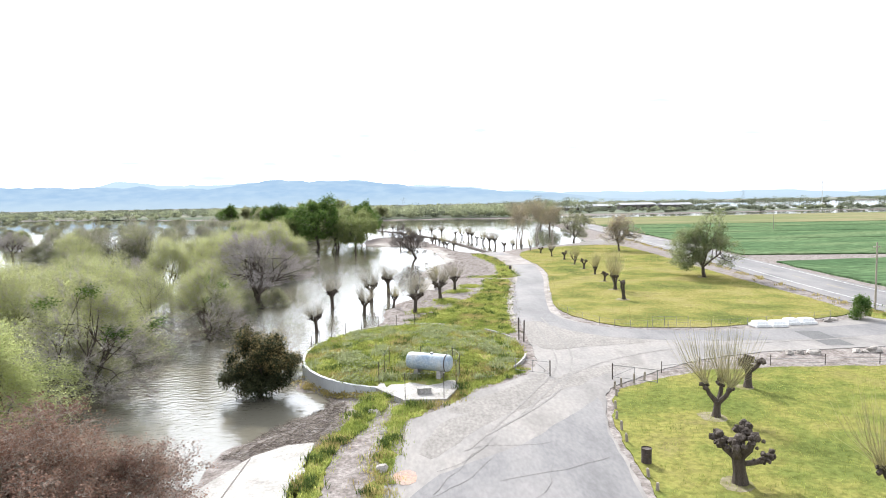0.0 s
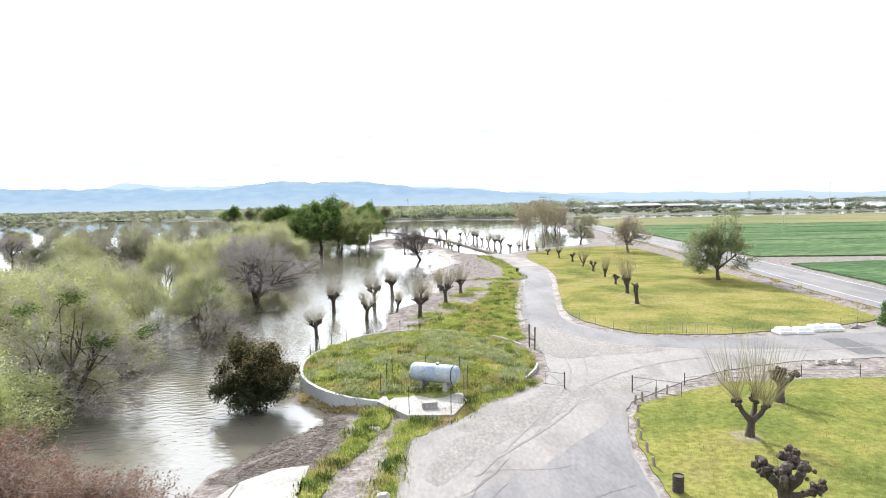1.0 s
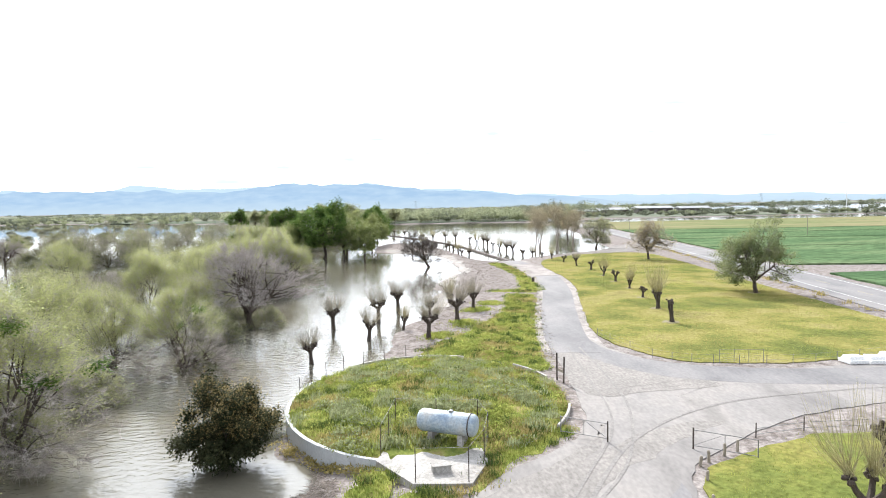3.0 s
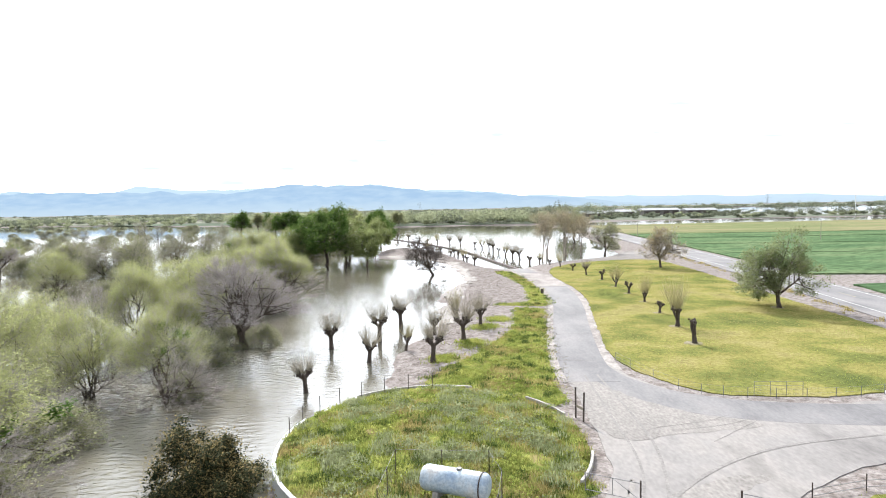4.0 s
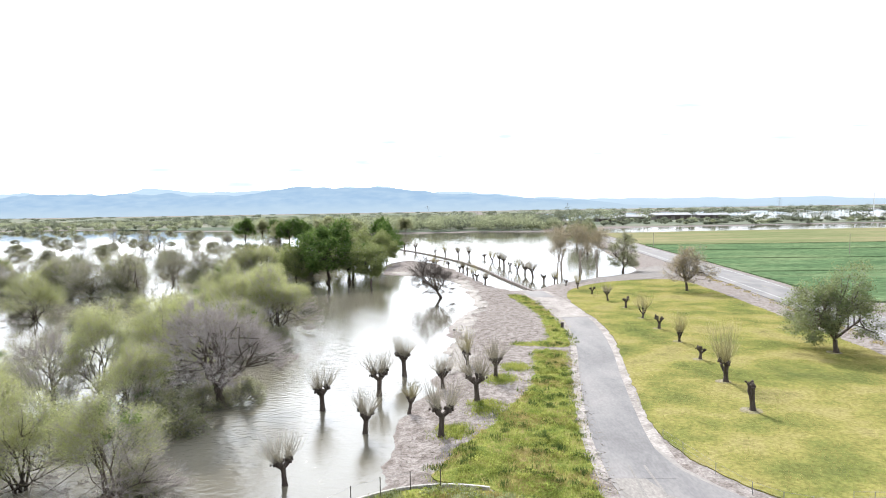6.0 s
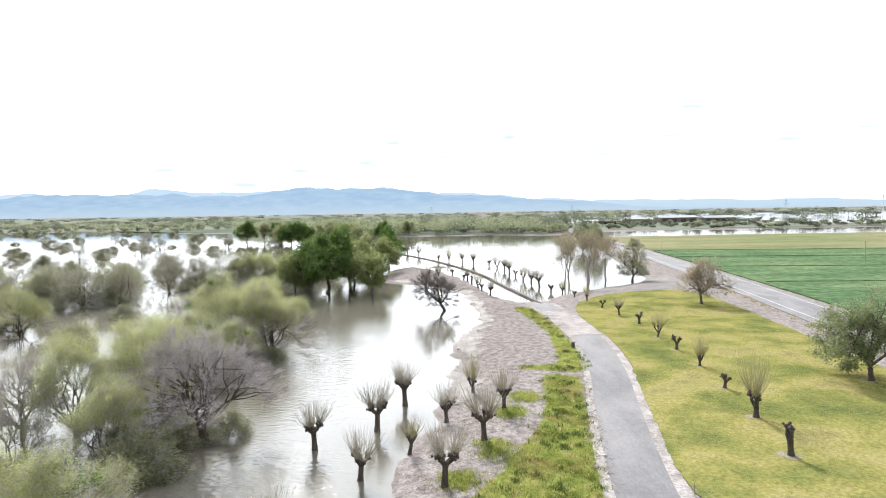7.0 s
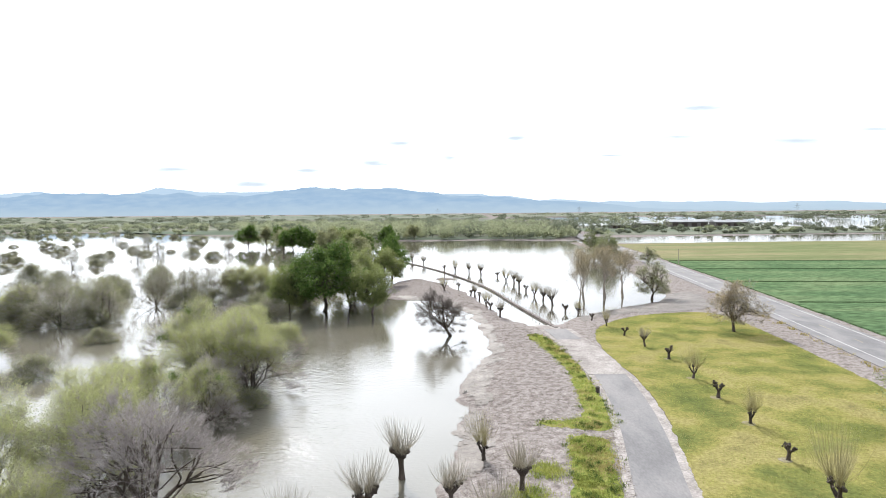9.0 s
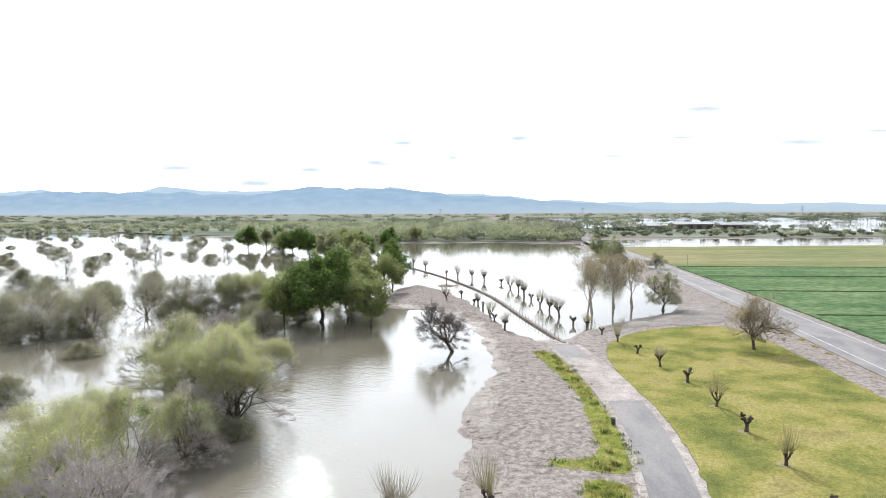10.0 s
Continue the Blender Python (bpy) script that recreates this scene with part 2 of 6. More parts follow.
M_BARK = material("bark", [(0.3, (0.045, 0.036, 0.030)), (0.6, (0.085, 0.068, 0.056)), (0.8, (0.13, 0.105, 0.088))], scale=2.5, fine=22, bump=0.8, stretch=(2, 2, 0.5), vary=0.25)
M_BARK_GREY = material("grey_bark", [(0.3, (0.085, 0.072, 0.064)), (0.7, (0.16, 0.138, 0.125))], scale=2, fine=18, bump=0.5, stretch=(2, 2, 0.5), vary=0.2)
M_BARK_PALE = material("pale_bark", [(0.3, (0.22, 0.19, 0.16)), (0.7, (0.36, 0.315, 0.27))], scale=2, fine=18, bump=0.4, stretch=(2, 2, 0.5), vary=0.2)
M_TWIG_GREY = leaf_material("grey_twigs", (0.31, 0.285, 0.28), (0.43, 0.40, 0.39), 0.0, 0.3)
M_TWIG_MAUVE = leaf_material("mauve_grey_twigs", (0.31, 0.28, 0.272), (0.44, 0.405, 0.396), 0.0, 0.25)
M_TWIG_TAN = leaf_material("tan_twigs", (0.29, 0.265, 0.21), (0.42, 0.38, 0.30), 0.0, 0.3)
M_TWIG_DARK = leaf_material("brown_twigs", (0.31, 0.28, 0.26), (0.44, 0.405, 0.385), 0.0, 0.25)
M_TWIG_OLIVE = leaf_material("olive_twigs", (0.33, 0.30, 0.17), (0.48, 0.43, 0.26), 0.1, 0.3)
M_LEAF_WILLOW = leaf_material("willow_leaves", (0.30, 0.325, 0.145), (0.445, 0.46, 0.225), 0.54, 0.12)
M_LEAF_OLIVE = leaf_material("olive_leaves", (0.21, 0.225, 0.115), (0.32, 0.325, 0.18), 0.45)
M_LEAF_LIME = leaf_material("lime_leaves", (0.40, 0.44, 0.19), (0.52, 0.55, 0.27), 0.58, 0.15)
M_LEAF_FRESH = leaf_material("fresh_leaves", (0.17, 0.21, 0.075), (0.27, 0.295, 0.125), 0.48, 0.25)
M_LEAF_OAK = leaf_material("oak_leaves", (0.055, 0.11, 0.024), (0.155, 0.22, 0.062), 0.38, 0.28)
M_LEAF_DARK = leaf_material("dark_leaves", (0.018, 0.026, 0.012), (0.055, 0.058, 0.028), 0.15)
M_LEAF_TIP = leaf_material("olive_brown_leaves", (0.16, 0.13, 0.055), (0.25, 0.195, 0.09), 0.4)
M_LEAF_TAN = leaf_material("budding_leaves", (0.27, 0.225, 0.13), (0.38, 0.31, 0.185))
M_LEAF_LAWN = leaf_material("lawn_tree_leaves", (0.15, 0.185, 0.085), (0.27, 0.295, 0.15), 0.45, 0.25)
M_LEAF_RED = leaf_material("dry_red_leaves", (0.145, 0.08, 0.06), (0.24, 0.155, 0.115), 0.3, 0.3)
M_FAR_WOODS = leaf_material("far_foliage", (0.21, 0.235, 0.14), (0.31, 0.33, 0.21), 0.5, 0.1)
M_FAR_DARK = leaf_material("far_dark_foliage", (0.12, 0.14, 0.10), (0.19, 0.205, 0.145), 0.4, 0.15)
M_LEAF_SCRUB = leaf_material("scrub_leaves", (0.19, 0.20, 0.11), (0.30, 0.305, 0.175), 0.45, 0.2)
M_STAIN = material("rust_stain", [(0.4, (0.26, 0.20, 0.175)), (0.56, (0.33, 0.205, 0.155))], scale=1.4, fine=8, bump=0.05, detail=8)
M_ROOF = material("pale_roof", [(0.3, (0.24, 0.25, 0.27)), (0.7, (0.36, 0.37, 0.38))], scale=0.1)
M_BARN = material("barn_wall", [(0.3, (0.10, 0.09, 0.085)), (0.7, (0.16, 0.15, 0.14))], scale=0.2)
M_DRIFT = leaf_material("driftwood", (0.12, 0.10, 0.085), (0.23, 0.20, 0.175), 0.0, 0.45)
M_ROCK = material("rock", [(0.3, (0.22, 0.2, 0.185)), (0.7, (0.42, 0.39, 0.36))], scale=2, fine=12, bump=0.6, vary=0.25)
# stops greyed and paled, so distance haze is part of this colour
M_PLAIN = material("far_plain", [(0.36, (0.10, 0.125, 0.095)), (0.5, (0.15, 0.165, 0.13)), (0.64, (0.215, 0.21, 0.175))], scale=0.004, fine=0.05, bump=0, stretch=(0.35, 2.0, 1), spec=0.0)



def water_material():
    m = bpy.data.materials.new("flood_water")
    m.use_nodes = True
    n, l = m.node_tree.nodes, m.node_tree.links
    b = n["Principled BSDF"]
    co = n.new("ShaderNodeTexCoord")
    silt = n.new("ShaderNodeTexNoise")
    silt.inputs["Scale"].default_value = 0.035
    rp = n.new("ShaderNodeValToRGB")
    rp.color_ramp.elements[0].position, rp.color_ramp.elements[0].color = 0.3, (0.095, 0.087, 0.066, 1)
    rp.color_ramp.elements[1].position, rp.color_ramp.elements[1].color = 0.7, (0.135, 0.127, 0.105, 1)
    l.new(co.outputs["Object"], silt.inputs["Vector"])
    l.new(silt.outputs["Fac"], rp.inputs["Fac"])
    l.new(rp.outputs["Color"], b.inputs["Base Color"])
    b.inputs["Roughness"].default_value = 0.1
    b.inputs["IOR"].default_value = 1.33
    mp = n.new("ShaderNodeMapping")
    mp.inputs["Scale"].default_value = (0.55, 1.0, 1)
    mp.inputs["Rotation"].default_value = (0, 0, radians(-18))
    l.new(co.outputs["Object"], mp.inputs["Vector"])
    r1 = n.new("ShaderNodeTexNoise")
    r1.inputs["Scale"].default_value, r1.inputs["Detail"].default_value = 2.6, 3
    l.new(mp.outputs["Vector"], r1.inputs["Vector"])
    calm = n.new("ShaderNodeTexNoise")
    calm.inputs["Scale"].default_value, calm.inputs["Detail"].default_value = 0.05, 2
    l.new(co.outputs["Object"], calm.inputs["Vector"])
    mr = n.new("ShaderNodeMapRange")
    mr.inputs["From Min"].default_value, mr.inputs["From Max"].default_value = 0.35, 0.65
    mr.inputs["To Min"].default_value, mr.inputs["To Max"].default_value = 0.45, 0.85
    l.new(calm.outputs["Fac"], mr.inputs["Value"])
    bp = n.new("ShaderNodeBump")
    bp.inputs["Distance"].default_value = 0.092
    sep = n.new("ShaderNodeSeparateXYZ")
    l.new(co.outputs["Object"], sep.inputs["Vector"])
    far = n.new("ShaderNodeMapRange")
    far.inputs["From Min"].default_value, far.inputs["From Max"].default_value = 90, 190
    far.inputs["To Min"].default_value, far.inputs["To Max"].default_value = 1.0, 0.2
    l.new(sep.outputs["Y"], far.inputs["Value"])
    both = n.new("ShaderNodeMath")
    both.operation = "MULTIPLY"
    l.new(mr.outputs["Result"], both.inputs[0])
    l.new(far.outputs["Result"], both.inputs[1])
    bank = n.new("ShaderNodeMapRange")
    bank.inputs["From Min"].default_value, bank.inputs["From Max"].default_value = -16, 1
    bank.inputs["To Min"].default_value, bank.inputs["To Max"].default_value = 1.0, 0.1
    l.new(sep.outputs["X"], bank.inputs["Value"])
    wind = n.new("ShaderNodeMath")
    wind.operation = "MULTIPLY"
    l.new(both.outputs["Value"], wind.inputs[0])
    open_water = n.new("ShaderNodeMapRange")
    open_water.inputs["From Min"].default_value, open_water.inputs["From Max"].default_value = 160, 200
    l.new(sep.outputs["Y"], open_water.inputs["Value"])
    either = n.new("ShaderNodeMath")
    either.operation = "MAXIMUM"
    l.new(bank.outputs["Result"], either.inputs[0])
    l.new(open_water.outputs["Result"], either.inputs[1])
    l.new(either.outputs["Value"], wind.inputs[1])
    # sheltered flats behind the willows
    lee = n.new("ShaderNodeMapRange")
    lee.inputs["From Min"].default_value, lee.inputs["From Max"].default_value = -46, -30
    lee.inputs["To Min"].default_value, lee.inputs["To Max"].default_value = 0.22, 1.0
    l.new(sep.outputs["X"], lee.inputs["Value"])
    ripple = n.new("ShaderNodeMath")
    ripple.operation = "MULTIPLY"
    l.new(wind.outputs["Value"], ripple.inputs[0])
    l.new(lee.outputs["Result"], ripple.inputs[1])
    l.new(ripple.outputs["Value"], bp.inputs["Strength"])
    gloss = n.new("ShaderNodeMapRange")
    gloss.inputs["From Min"].default_value, gloss.inputs["From Max"].default_value = 0.1, 0.7
    gloss.inputs["To Min"].default_value, gloss.inputs["To Max"].default_value = 0.03, 0.04
    l.new(ripple.outputs["Value"], gloss.inputs["Value"])
    l.new(gloss.outputs["Result"], b.inputs["Roughness"])
    l.new(r1.outputs["Fac"], bp.inputs["Height"])
    l.new(bp.outputs["Normal"], b.inputs["Normal"])
    return m


M_WATER = water_material()


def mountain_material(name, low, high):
    """A far range as a plain glowing backdrop, with the haze of the air painted into its colour."""
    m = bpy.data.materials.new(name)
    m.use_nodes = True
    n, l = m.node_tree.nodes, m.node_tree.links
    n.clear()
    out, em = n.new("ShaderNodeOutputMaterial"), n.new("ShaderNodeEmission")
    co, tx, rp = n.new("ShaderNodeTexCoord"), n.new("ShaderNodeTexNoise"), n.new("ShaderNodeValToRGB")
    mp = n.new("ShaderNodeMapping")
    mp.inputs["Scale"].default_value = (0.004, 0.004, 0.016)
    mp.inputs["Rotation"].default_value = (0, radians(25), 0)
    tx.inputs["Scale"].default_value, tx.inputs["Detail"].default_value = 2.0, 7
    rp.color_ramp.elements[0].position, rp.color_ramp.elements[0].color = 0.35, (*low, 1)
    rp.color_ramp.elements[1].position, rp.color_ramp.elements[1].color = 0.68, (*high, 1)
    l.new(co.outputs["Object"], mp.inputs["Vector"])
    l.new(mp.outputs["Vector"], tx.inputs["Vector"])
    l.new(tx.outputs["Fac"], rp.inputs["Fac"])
    # painted haze: the glow pales towards the foot of the range
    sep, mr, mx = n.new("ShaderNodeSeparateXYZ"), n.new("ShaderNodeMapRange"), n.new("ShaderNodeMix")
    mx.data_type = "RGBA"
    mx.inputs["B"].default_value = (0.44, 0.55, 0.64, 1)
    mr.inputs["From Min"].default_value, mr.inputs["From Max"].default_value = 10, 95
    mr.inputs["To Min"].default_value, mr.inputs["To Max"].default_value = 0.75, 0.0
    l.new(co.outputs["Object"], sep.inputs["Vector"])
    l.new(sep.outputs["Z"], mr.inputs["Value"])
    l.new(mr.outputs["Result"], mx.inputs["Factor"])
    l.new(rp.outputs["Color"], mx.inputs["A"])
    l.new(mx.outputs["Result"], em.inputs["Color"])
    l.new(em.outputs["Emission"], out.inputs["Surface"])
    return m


# blue glow colours with haze in them, paler for the farther ridge
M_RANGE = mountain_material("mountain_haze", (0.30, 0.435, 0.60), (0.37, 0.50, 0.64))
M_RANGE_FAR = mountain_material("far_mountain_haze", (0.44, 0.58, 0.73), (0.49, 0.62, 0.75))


# ---- geometry helpers ----
class Geo:
    """Collects vertices and faces for one mesh."""

    def __init__(self):
        self.v, self.f = [], []

    def tube(self, pts, radii, sides=6, cap=True):
        base = len(self.v)
        pts = [Vector(p) for p in pts]
        side = None
        for i, p in enumerate(pts):
            d = (pts[min(i + 1, len(pts) - 1)] - pts[max(i - 1, 0)]).normalized()
            if side is None:
                side = d.orthogonal().normalized()
            side = (side - d * side.dot(d))
            side = side.normalized() if side.length > 1e-6 else d.orthogonal().normalized()
            other = d.cross(side)
            for k in range(sides):
                a = 2 * math.pi * k / sides
                self.v.append(p + (side * math.cos(a) + other * math.sin(a)) * radii[i])
        for i in range(len(pts) - 1):
            for k in range(sides):
                a, b = base + i * sides + k, base + i * sides + (k + 1) % sides
                self.f.append((a, b, b + sides, a + sides))
        if cap:
            self.f.append(tuple(base + k for k in reversed(range(sides))))
            end = base + (len(pts) - 1) * sides
            self.f.append(tuple(end + k for k in range(sides)))

    def twig(self, p, q, r):
        d = (q - p).normalized()
        s = d.orthogonal().normalized()
        o = d.cross(s)
        base = len(self.v)
        self.v += [p + s * r, p - s * r * 0.5 + o * r * 0.87, p - s * r * 0.5 - o * r * 0.87, q]
        self.f += [(base, base + 1, base + 3), (base + 1, base + 2, base + 3), (base + 2, base, base + 3)]

    def leaf(self, p, d, up, length, width):
        s = d.cross(up)
        s = s.normalized() if s.length > 1e-5 else d.orthogonal().normalized()
        base = len(self.v)
        self.v += [p, p + d * length * 0.45 + s * width, p + d * length, p + d * length * 0.45 - s * width]
        self.f.append((base, base + 1, base + 2, base + 3))

    def box(self, c, size, turn=0.0, taper=1.0):
        base = len(self.v)
        ca, sa = math.cos(turn), math.sin(turn)
        for dz, k in ((-0.5, 1.0), (0.5, taper)):
            for dx, dy in ((-0.5, -0.5), (0.5, -0.5), (0.5, 0.5), (-0.5, 0.5)):
                x, y = dx * size[0] * k, dy * size[1] * k
                self.v.append(Vector((c[0] + x * ca - y * sa, c[1] + x * sa + y * ca, c[2] + dz * size[2])))
        self.f += [tuple(base + i for i in q) for q in ((3, 2, 1, 0), (4, 5, 6, 7), (0, 1, 5, 4), (1, 2, 6, 5), (2, 3, 7, 6), (3, 0, 4, 7))]

    def knob(self, c, r, rng, rings=4, sides=7, rough=0.3):
        base = len(self.v)
        self.v.append(Vector(c) + Vector((0, 0, -r)))
        for i in range(1, rings):
            a = math.pi * i / rings - math.pi / 2
            for k in range(sides):
                b = 2 * math.pi * k / sides
                rr = r * (1 + rng.uniform(-rough, rough))
                self.v.append(Vector(c) + Vector((math.cos(a) * math.cos(b), math.cos(a) * math.sin(b), math.sin(a))) * rr)
        self.v.append(Vector(c) + Vector((0, 0, r)))
        top = len(self.v) - 1
        for k in range(sides):
            self.f.append((base, base + 1 + (k + 1) % sides, base + 1 + k))
            e = base + 1 + (rings - 2) * sides
            self.f.append((top, e + k, e + (k + 1) % sides))
        for i in range(rings - 2):
            for k in range(sides):
                a, b = base + 1 + i * sides + k, base + 1 + i * sides + (k + 1) % sides
                self.f.append((a, b, b + sides, a + sides))

    def mesh(self, name, mat, smooth=False):
        me = bpy.data.meshes.new(name)
        me.from_pydata([tuple(p) for p in self.v], [], self.f)
        me.materials.append(mat)
        if smooth:
            me.polygons.foreach_set("use_smooth", [True] * len(me.polygons))
        me.update()
        return me


def part(name, geo, mat, parent, label="", smooth=False):
    ob = new(name, geo.mesh(name, mat, smooth))
    ob.parent = parent
    if label:
        tagged(ob, label)
    return ob


def thing(name, m, label, category, group="", kind=""):
    ob = new(name)
    ob.empty_display_size = 0.5
    ob.matrix_basis = m
    return tagged(ob, label, category, group, kind)


def solo(name, geo, mat, label, category, group="", kind="", smooth=False, m=None):
    ob = new(name, geo.mesh(name, mat, smooth))
    if m is not None:
        ob.matrix_basis = m
    return tagged(ob, label, category, group, kind)


def curve_through(pts, closed=False, steps=8):
    """A smooth line through plan points (Catmull-Rom)."""
    n, out = len(pts), []
    spans = n if closed else n - 1
    for i in range(spans):
        q = [pts[(i + k) % n] if closed else pts[min(max(i + k, 0), n - 1)] for k in (-1, 0, 1, 2)]
        for s in range(steps):
            t = s / steps
            out.append(tuple(0.5 * (2 * b + (c - a) * t + (2 * a - 5 * b + 4 * c - d) * t * t + (3 * b - a - 3 * c + d) * t ** 3) for a, b, c, d in zip(*q)))
    if not closed:
        out.append(tuple(pts[-1]))
    return out


def signed_distance(px, py, poly):
    """Distance to the outline, positive inside."""
    d = np.full(px.shape, 1e18)
    inside = np.zeros(px.shape, bool)
    n = len(poly)
    for i in range(n):
        (x1, y1), (x2, y2) = poly[i], poly[(i + 1) % n]
        ex, ey = x2 - x1, y2 - y1
        t = np.clip(((px - x1) * ex + (py - y1) * ey) / (ex * ex + ey * ey + 1e-12), 0, 1)
        d = np.minimum(d, (px - x1 - t * ex) ** 2 + (py - y1 - t * ey) ** 2)
        if y1 != y2:
            inside ^= ((y1 > py) != (y2 > py)) & (px < ex * (py - y1) / (y2 - y1) + x1)
    return np.where(inside, 1, -1) * np.sqrt(d)


def inside_points(poly, count, rng):
    xs, ys = [p[0] for p in poly], [p[1] for p in poly]
    out = []
    while len(out) < count:
        x = rng.uniform(min(xs), max(xs), count)
        y = rng.uniform(min(ys), max(ys), count)
        ok = signed_distance(x, y, poly) > 0
        out += list(zip(x[ok], y[ok]))
    return out[:count]


def ragged(poly, amount, seed, step=0.6):
    """Breaks up an outline with noise, at even steps."""
    out, n = [], len(poly)
    for i in range(n):
        a, b = Vector(poly[i]), Vector(poly[(i + 1) % n])
        k = max(1, int((b - a).length / step))
        nrm = Vector((b.y - a.y, a.x - b.x))
        nrm = nrm.normalized() if nrm.length > 0 else nrm
        for j in range(k):
            p = a.lerp(b, j / k)
            w = noise.noise((p.x * 0.5, p.y * 0.5, seed)) + 0.6 * noise.noise((p.x * 1.7, p.y * 1.7, seed + 9))
            out.append(tuple(p + nrm * w * amount))
    return out


def sheet(name, poly, z, mat, label, category, thick=0.12, kind="structure"):
    """A flat slab with the given outline."""
    bm = bmesh.new()
    vs = [bm.verts.new((x, y, z)) for x, y in poly]
    face = bm.faces.new(vs)
    if face.normal.z < 0:
        face.normal_flip()
    low = bmesh.ops.extrude_face_region(bm, geom=[face])
    for v in low["geom"]:
        if isinstance(v, bmesh.types.BMVert):
            v.co.z -= thick
    bmesh.ops.recalc_face_normals(bm, faces=bm.faces)
    bmesh.ops.triangulate(bm, faces=[f for f in bm.faces if len(f.verts) > 4])
    me = bpy.data.meshes.new(name)
    bm.to_mesh(me)
    bm.free()
    me.materials.append(mat)
    return tagged(new(name, me), label, category, kind=kind)


def ribbon(name, line, z, offset, width, mat, label, category, thick=0.03, dash=None, kind="structure", heights=None):
    """A strip along a plan line, at an offset to its right."""
    g = Geo()
    pts = [Vector((*p, 0)) for p in line]
    run = 0.0
    rows = []
    for i, p in enumerate(pts):
        d = (pts[min(i + 1, len(pts) - 1)] - pts[max(i - 1, 0)]).normalized()
        r = Vector((d.y, -d.x, 0))
        zz = heights[i] if heights else z
        rows.append((p + r * (offset - width / 2) + Vector((0, 0, zz)), p + r * (offset + width / 2) + Vector((0, 0, zz))))
    down = Vector((0, 0, -thick))
    for i in range(len(rows) - 1):
        run += (pts[i + 1] - pts[i]).length
        if dash and run % (dash[0] + dash[1]) > dash[0]:
            continue
        a, b, c, d = rows[i][0], rows[i][1], rows[i + 1][1], rows[i + 1][0]
        base = len(g.v)
        g.v += [a, b, c, d, a + down, b + down, c + down, d + down]
        g.f += [tuple(base + k for k in q) for q in ((0, 1, 2, 3), (1, 0, 4, 5), (2, 1, 5, 6), (3, 2, 6, 7), (0, 3, 7, 4))]
    return solo(name, g, mat, label, category, kind=kind)


# ---- the lie of the land ----
LAND = 0.9
SHORE = curve_through([(-10.8, 31), (-10.2, 35.5), (-8.9, 38.6), (-7.1, 41.2), (-6.4, 44.4), (-8.2, 47.4), (-9.0, 52), (-9.2, 58), (-7.5, 63), (-4.2, 66.5), (-4, 73), (-3.8, 79),
                       (-2.6, 85), (-0.8, 90), (0, 100), (1, 110), (1, 117), (0.4, 121), (2.4, 129), (6, 143), (5, 159), (3.5, 178), (-1, 189), (-6, 198),
                       (-15, 200), (-18, 209), (-19, 233), (-13, 249)], steps=4)
INLET = curve_through([(-3, 231), (5, 200), (10, 172), (14, 163.5), (18.5, 161), (24, 170), (30, 177), (39, 185), (53, 199), (57, 226), (66, 290), (71, 330), (77, 430), (76, 470)], steps=4)
MAIN = [(-14, -80), (-13, 10)] + SHORE + INLET + [(95, 452), (170, 446), (300, 452), (620, 470), (900, 480), (900, -80)]
WOODS = curve_through([(-900, 800), (-420, 760), (-260, 640), (-150, 590), (-60, 520), (-30, 494), (20, 505), (74, 486), (100, 520), (125, 640), (150, 1500), (-900, 1500)], True, 4)
SPIT = curve_through([(105, 560), (200, 552), (350, 566), (560, 570), (820, 600), (800, 650), (560, 665), (430, 680), (400, 820), (250, 850), (120, 840)], True, 4)
PLAIN = [(-4500, 980), (-600, 900), (100, 1050), (170, 1800), (900, 1850), (4500, 1800), (4500, 4900), (-4500, 4900)]


def axis(lo, hi, fine_lo, fine_hi, step, grow):
    out = list(np.arange(fine_lo, fine_hi + 1e-6, step))
    s = step
    while out[-1] < hi:
        s *= grow
        out.append(out[-1] + s)
    s = step
    while out[0] > lo:
        s *= grow
        out.insert(0, out[0] - s)
    return np.array(out)


def land_height(x, y):
    wob = np.array([noise.noise((a * 0.22, b * 0.22, 3.0)) * 1.3 + noise.noise((a * 0.7, b * 0.7, 7.0)) * 0.6 for a, b in zip(x, y)])
    h = np.full(x.shape, -1.2)
    for poly, top, slope in ((MAIN, LAND, 0.13), (WOODS, 0.7, 0.05), (SPIT, 0.6, 0.03), (PLAIN, 1.2, 0.03)):
        sd = signed_distance(x, y, poly) + wob
        h = np.maximum(h, np.where(sd > 0, np.minimum(top, 0.04 + slope * sd), np.maximum(-1.2, 0.04 + 0.16 * sd)))
    rough = np.clip((LAND - h) / 0.5, 0, 1) * np.clip(h / 0.15, 0, 1)
    return h + rough * wob * 0.10


gx = axis(-4300, 4300, -22, 62, 0.9, 1.12)
gy = axis(-120, 4850, 20, 205, 0.9, 1.05)
GX, GY = np.meshgrid(gx, gy)
gz = land_height(GX.ravel(), GY.ravel())
gv = np.column_stack([GX.ravel(), GY.ravel(), gz])
nx = len(gx)
ground_mesh = bpy.data.meshes.new("ground")
ground_mesh.from_pydata(gv.tolist(), [], [(j * nx + i, j * nx + i + 1, (j + 1) * nx + i + 1, (j + 1) * nx + i) for j in range(len(gy) - 1) for i in range(nx - 1)])
ground_mesh.materials.append(M_SOIL)
ground_mesh.polygons.foreach_set("use_smooth", [True] * len(ground_mesh.polygons))
tagged(new("ground", ground_mesh), "dry pale mud and silt ground with flood debris", "ground", kind="structure")


def height_at(x, y):
    return float(land_height(np.array([x]), np.array([y]))[0])


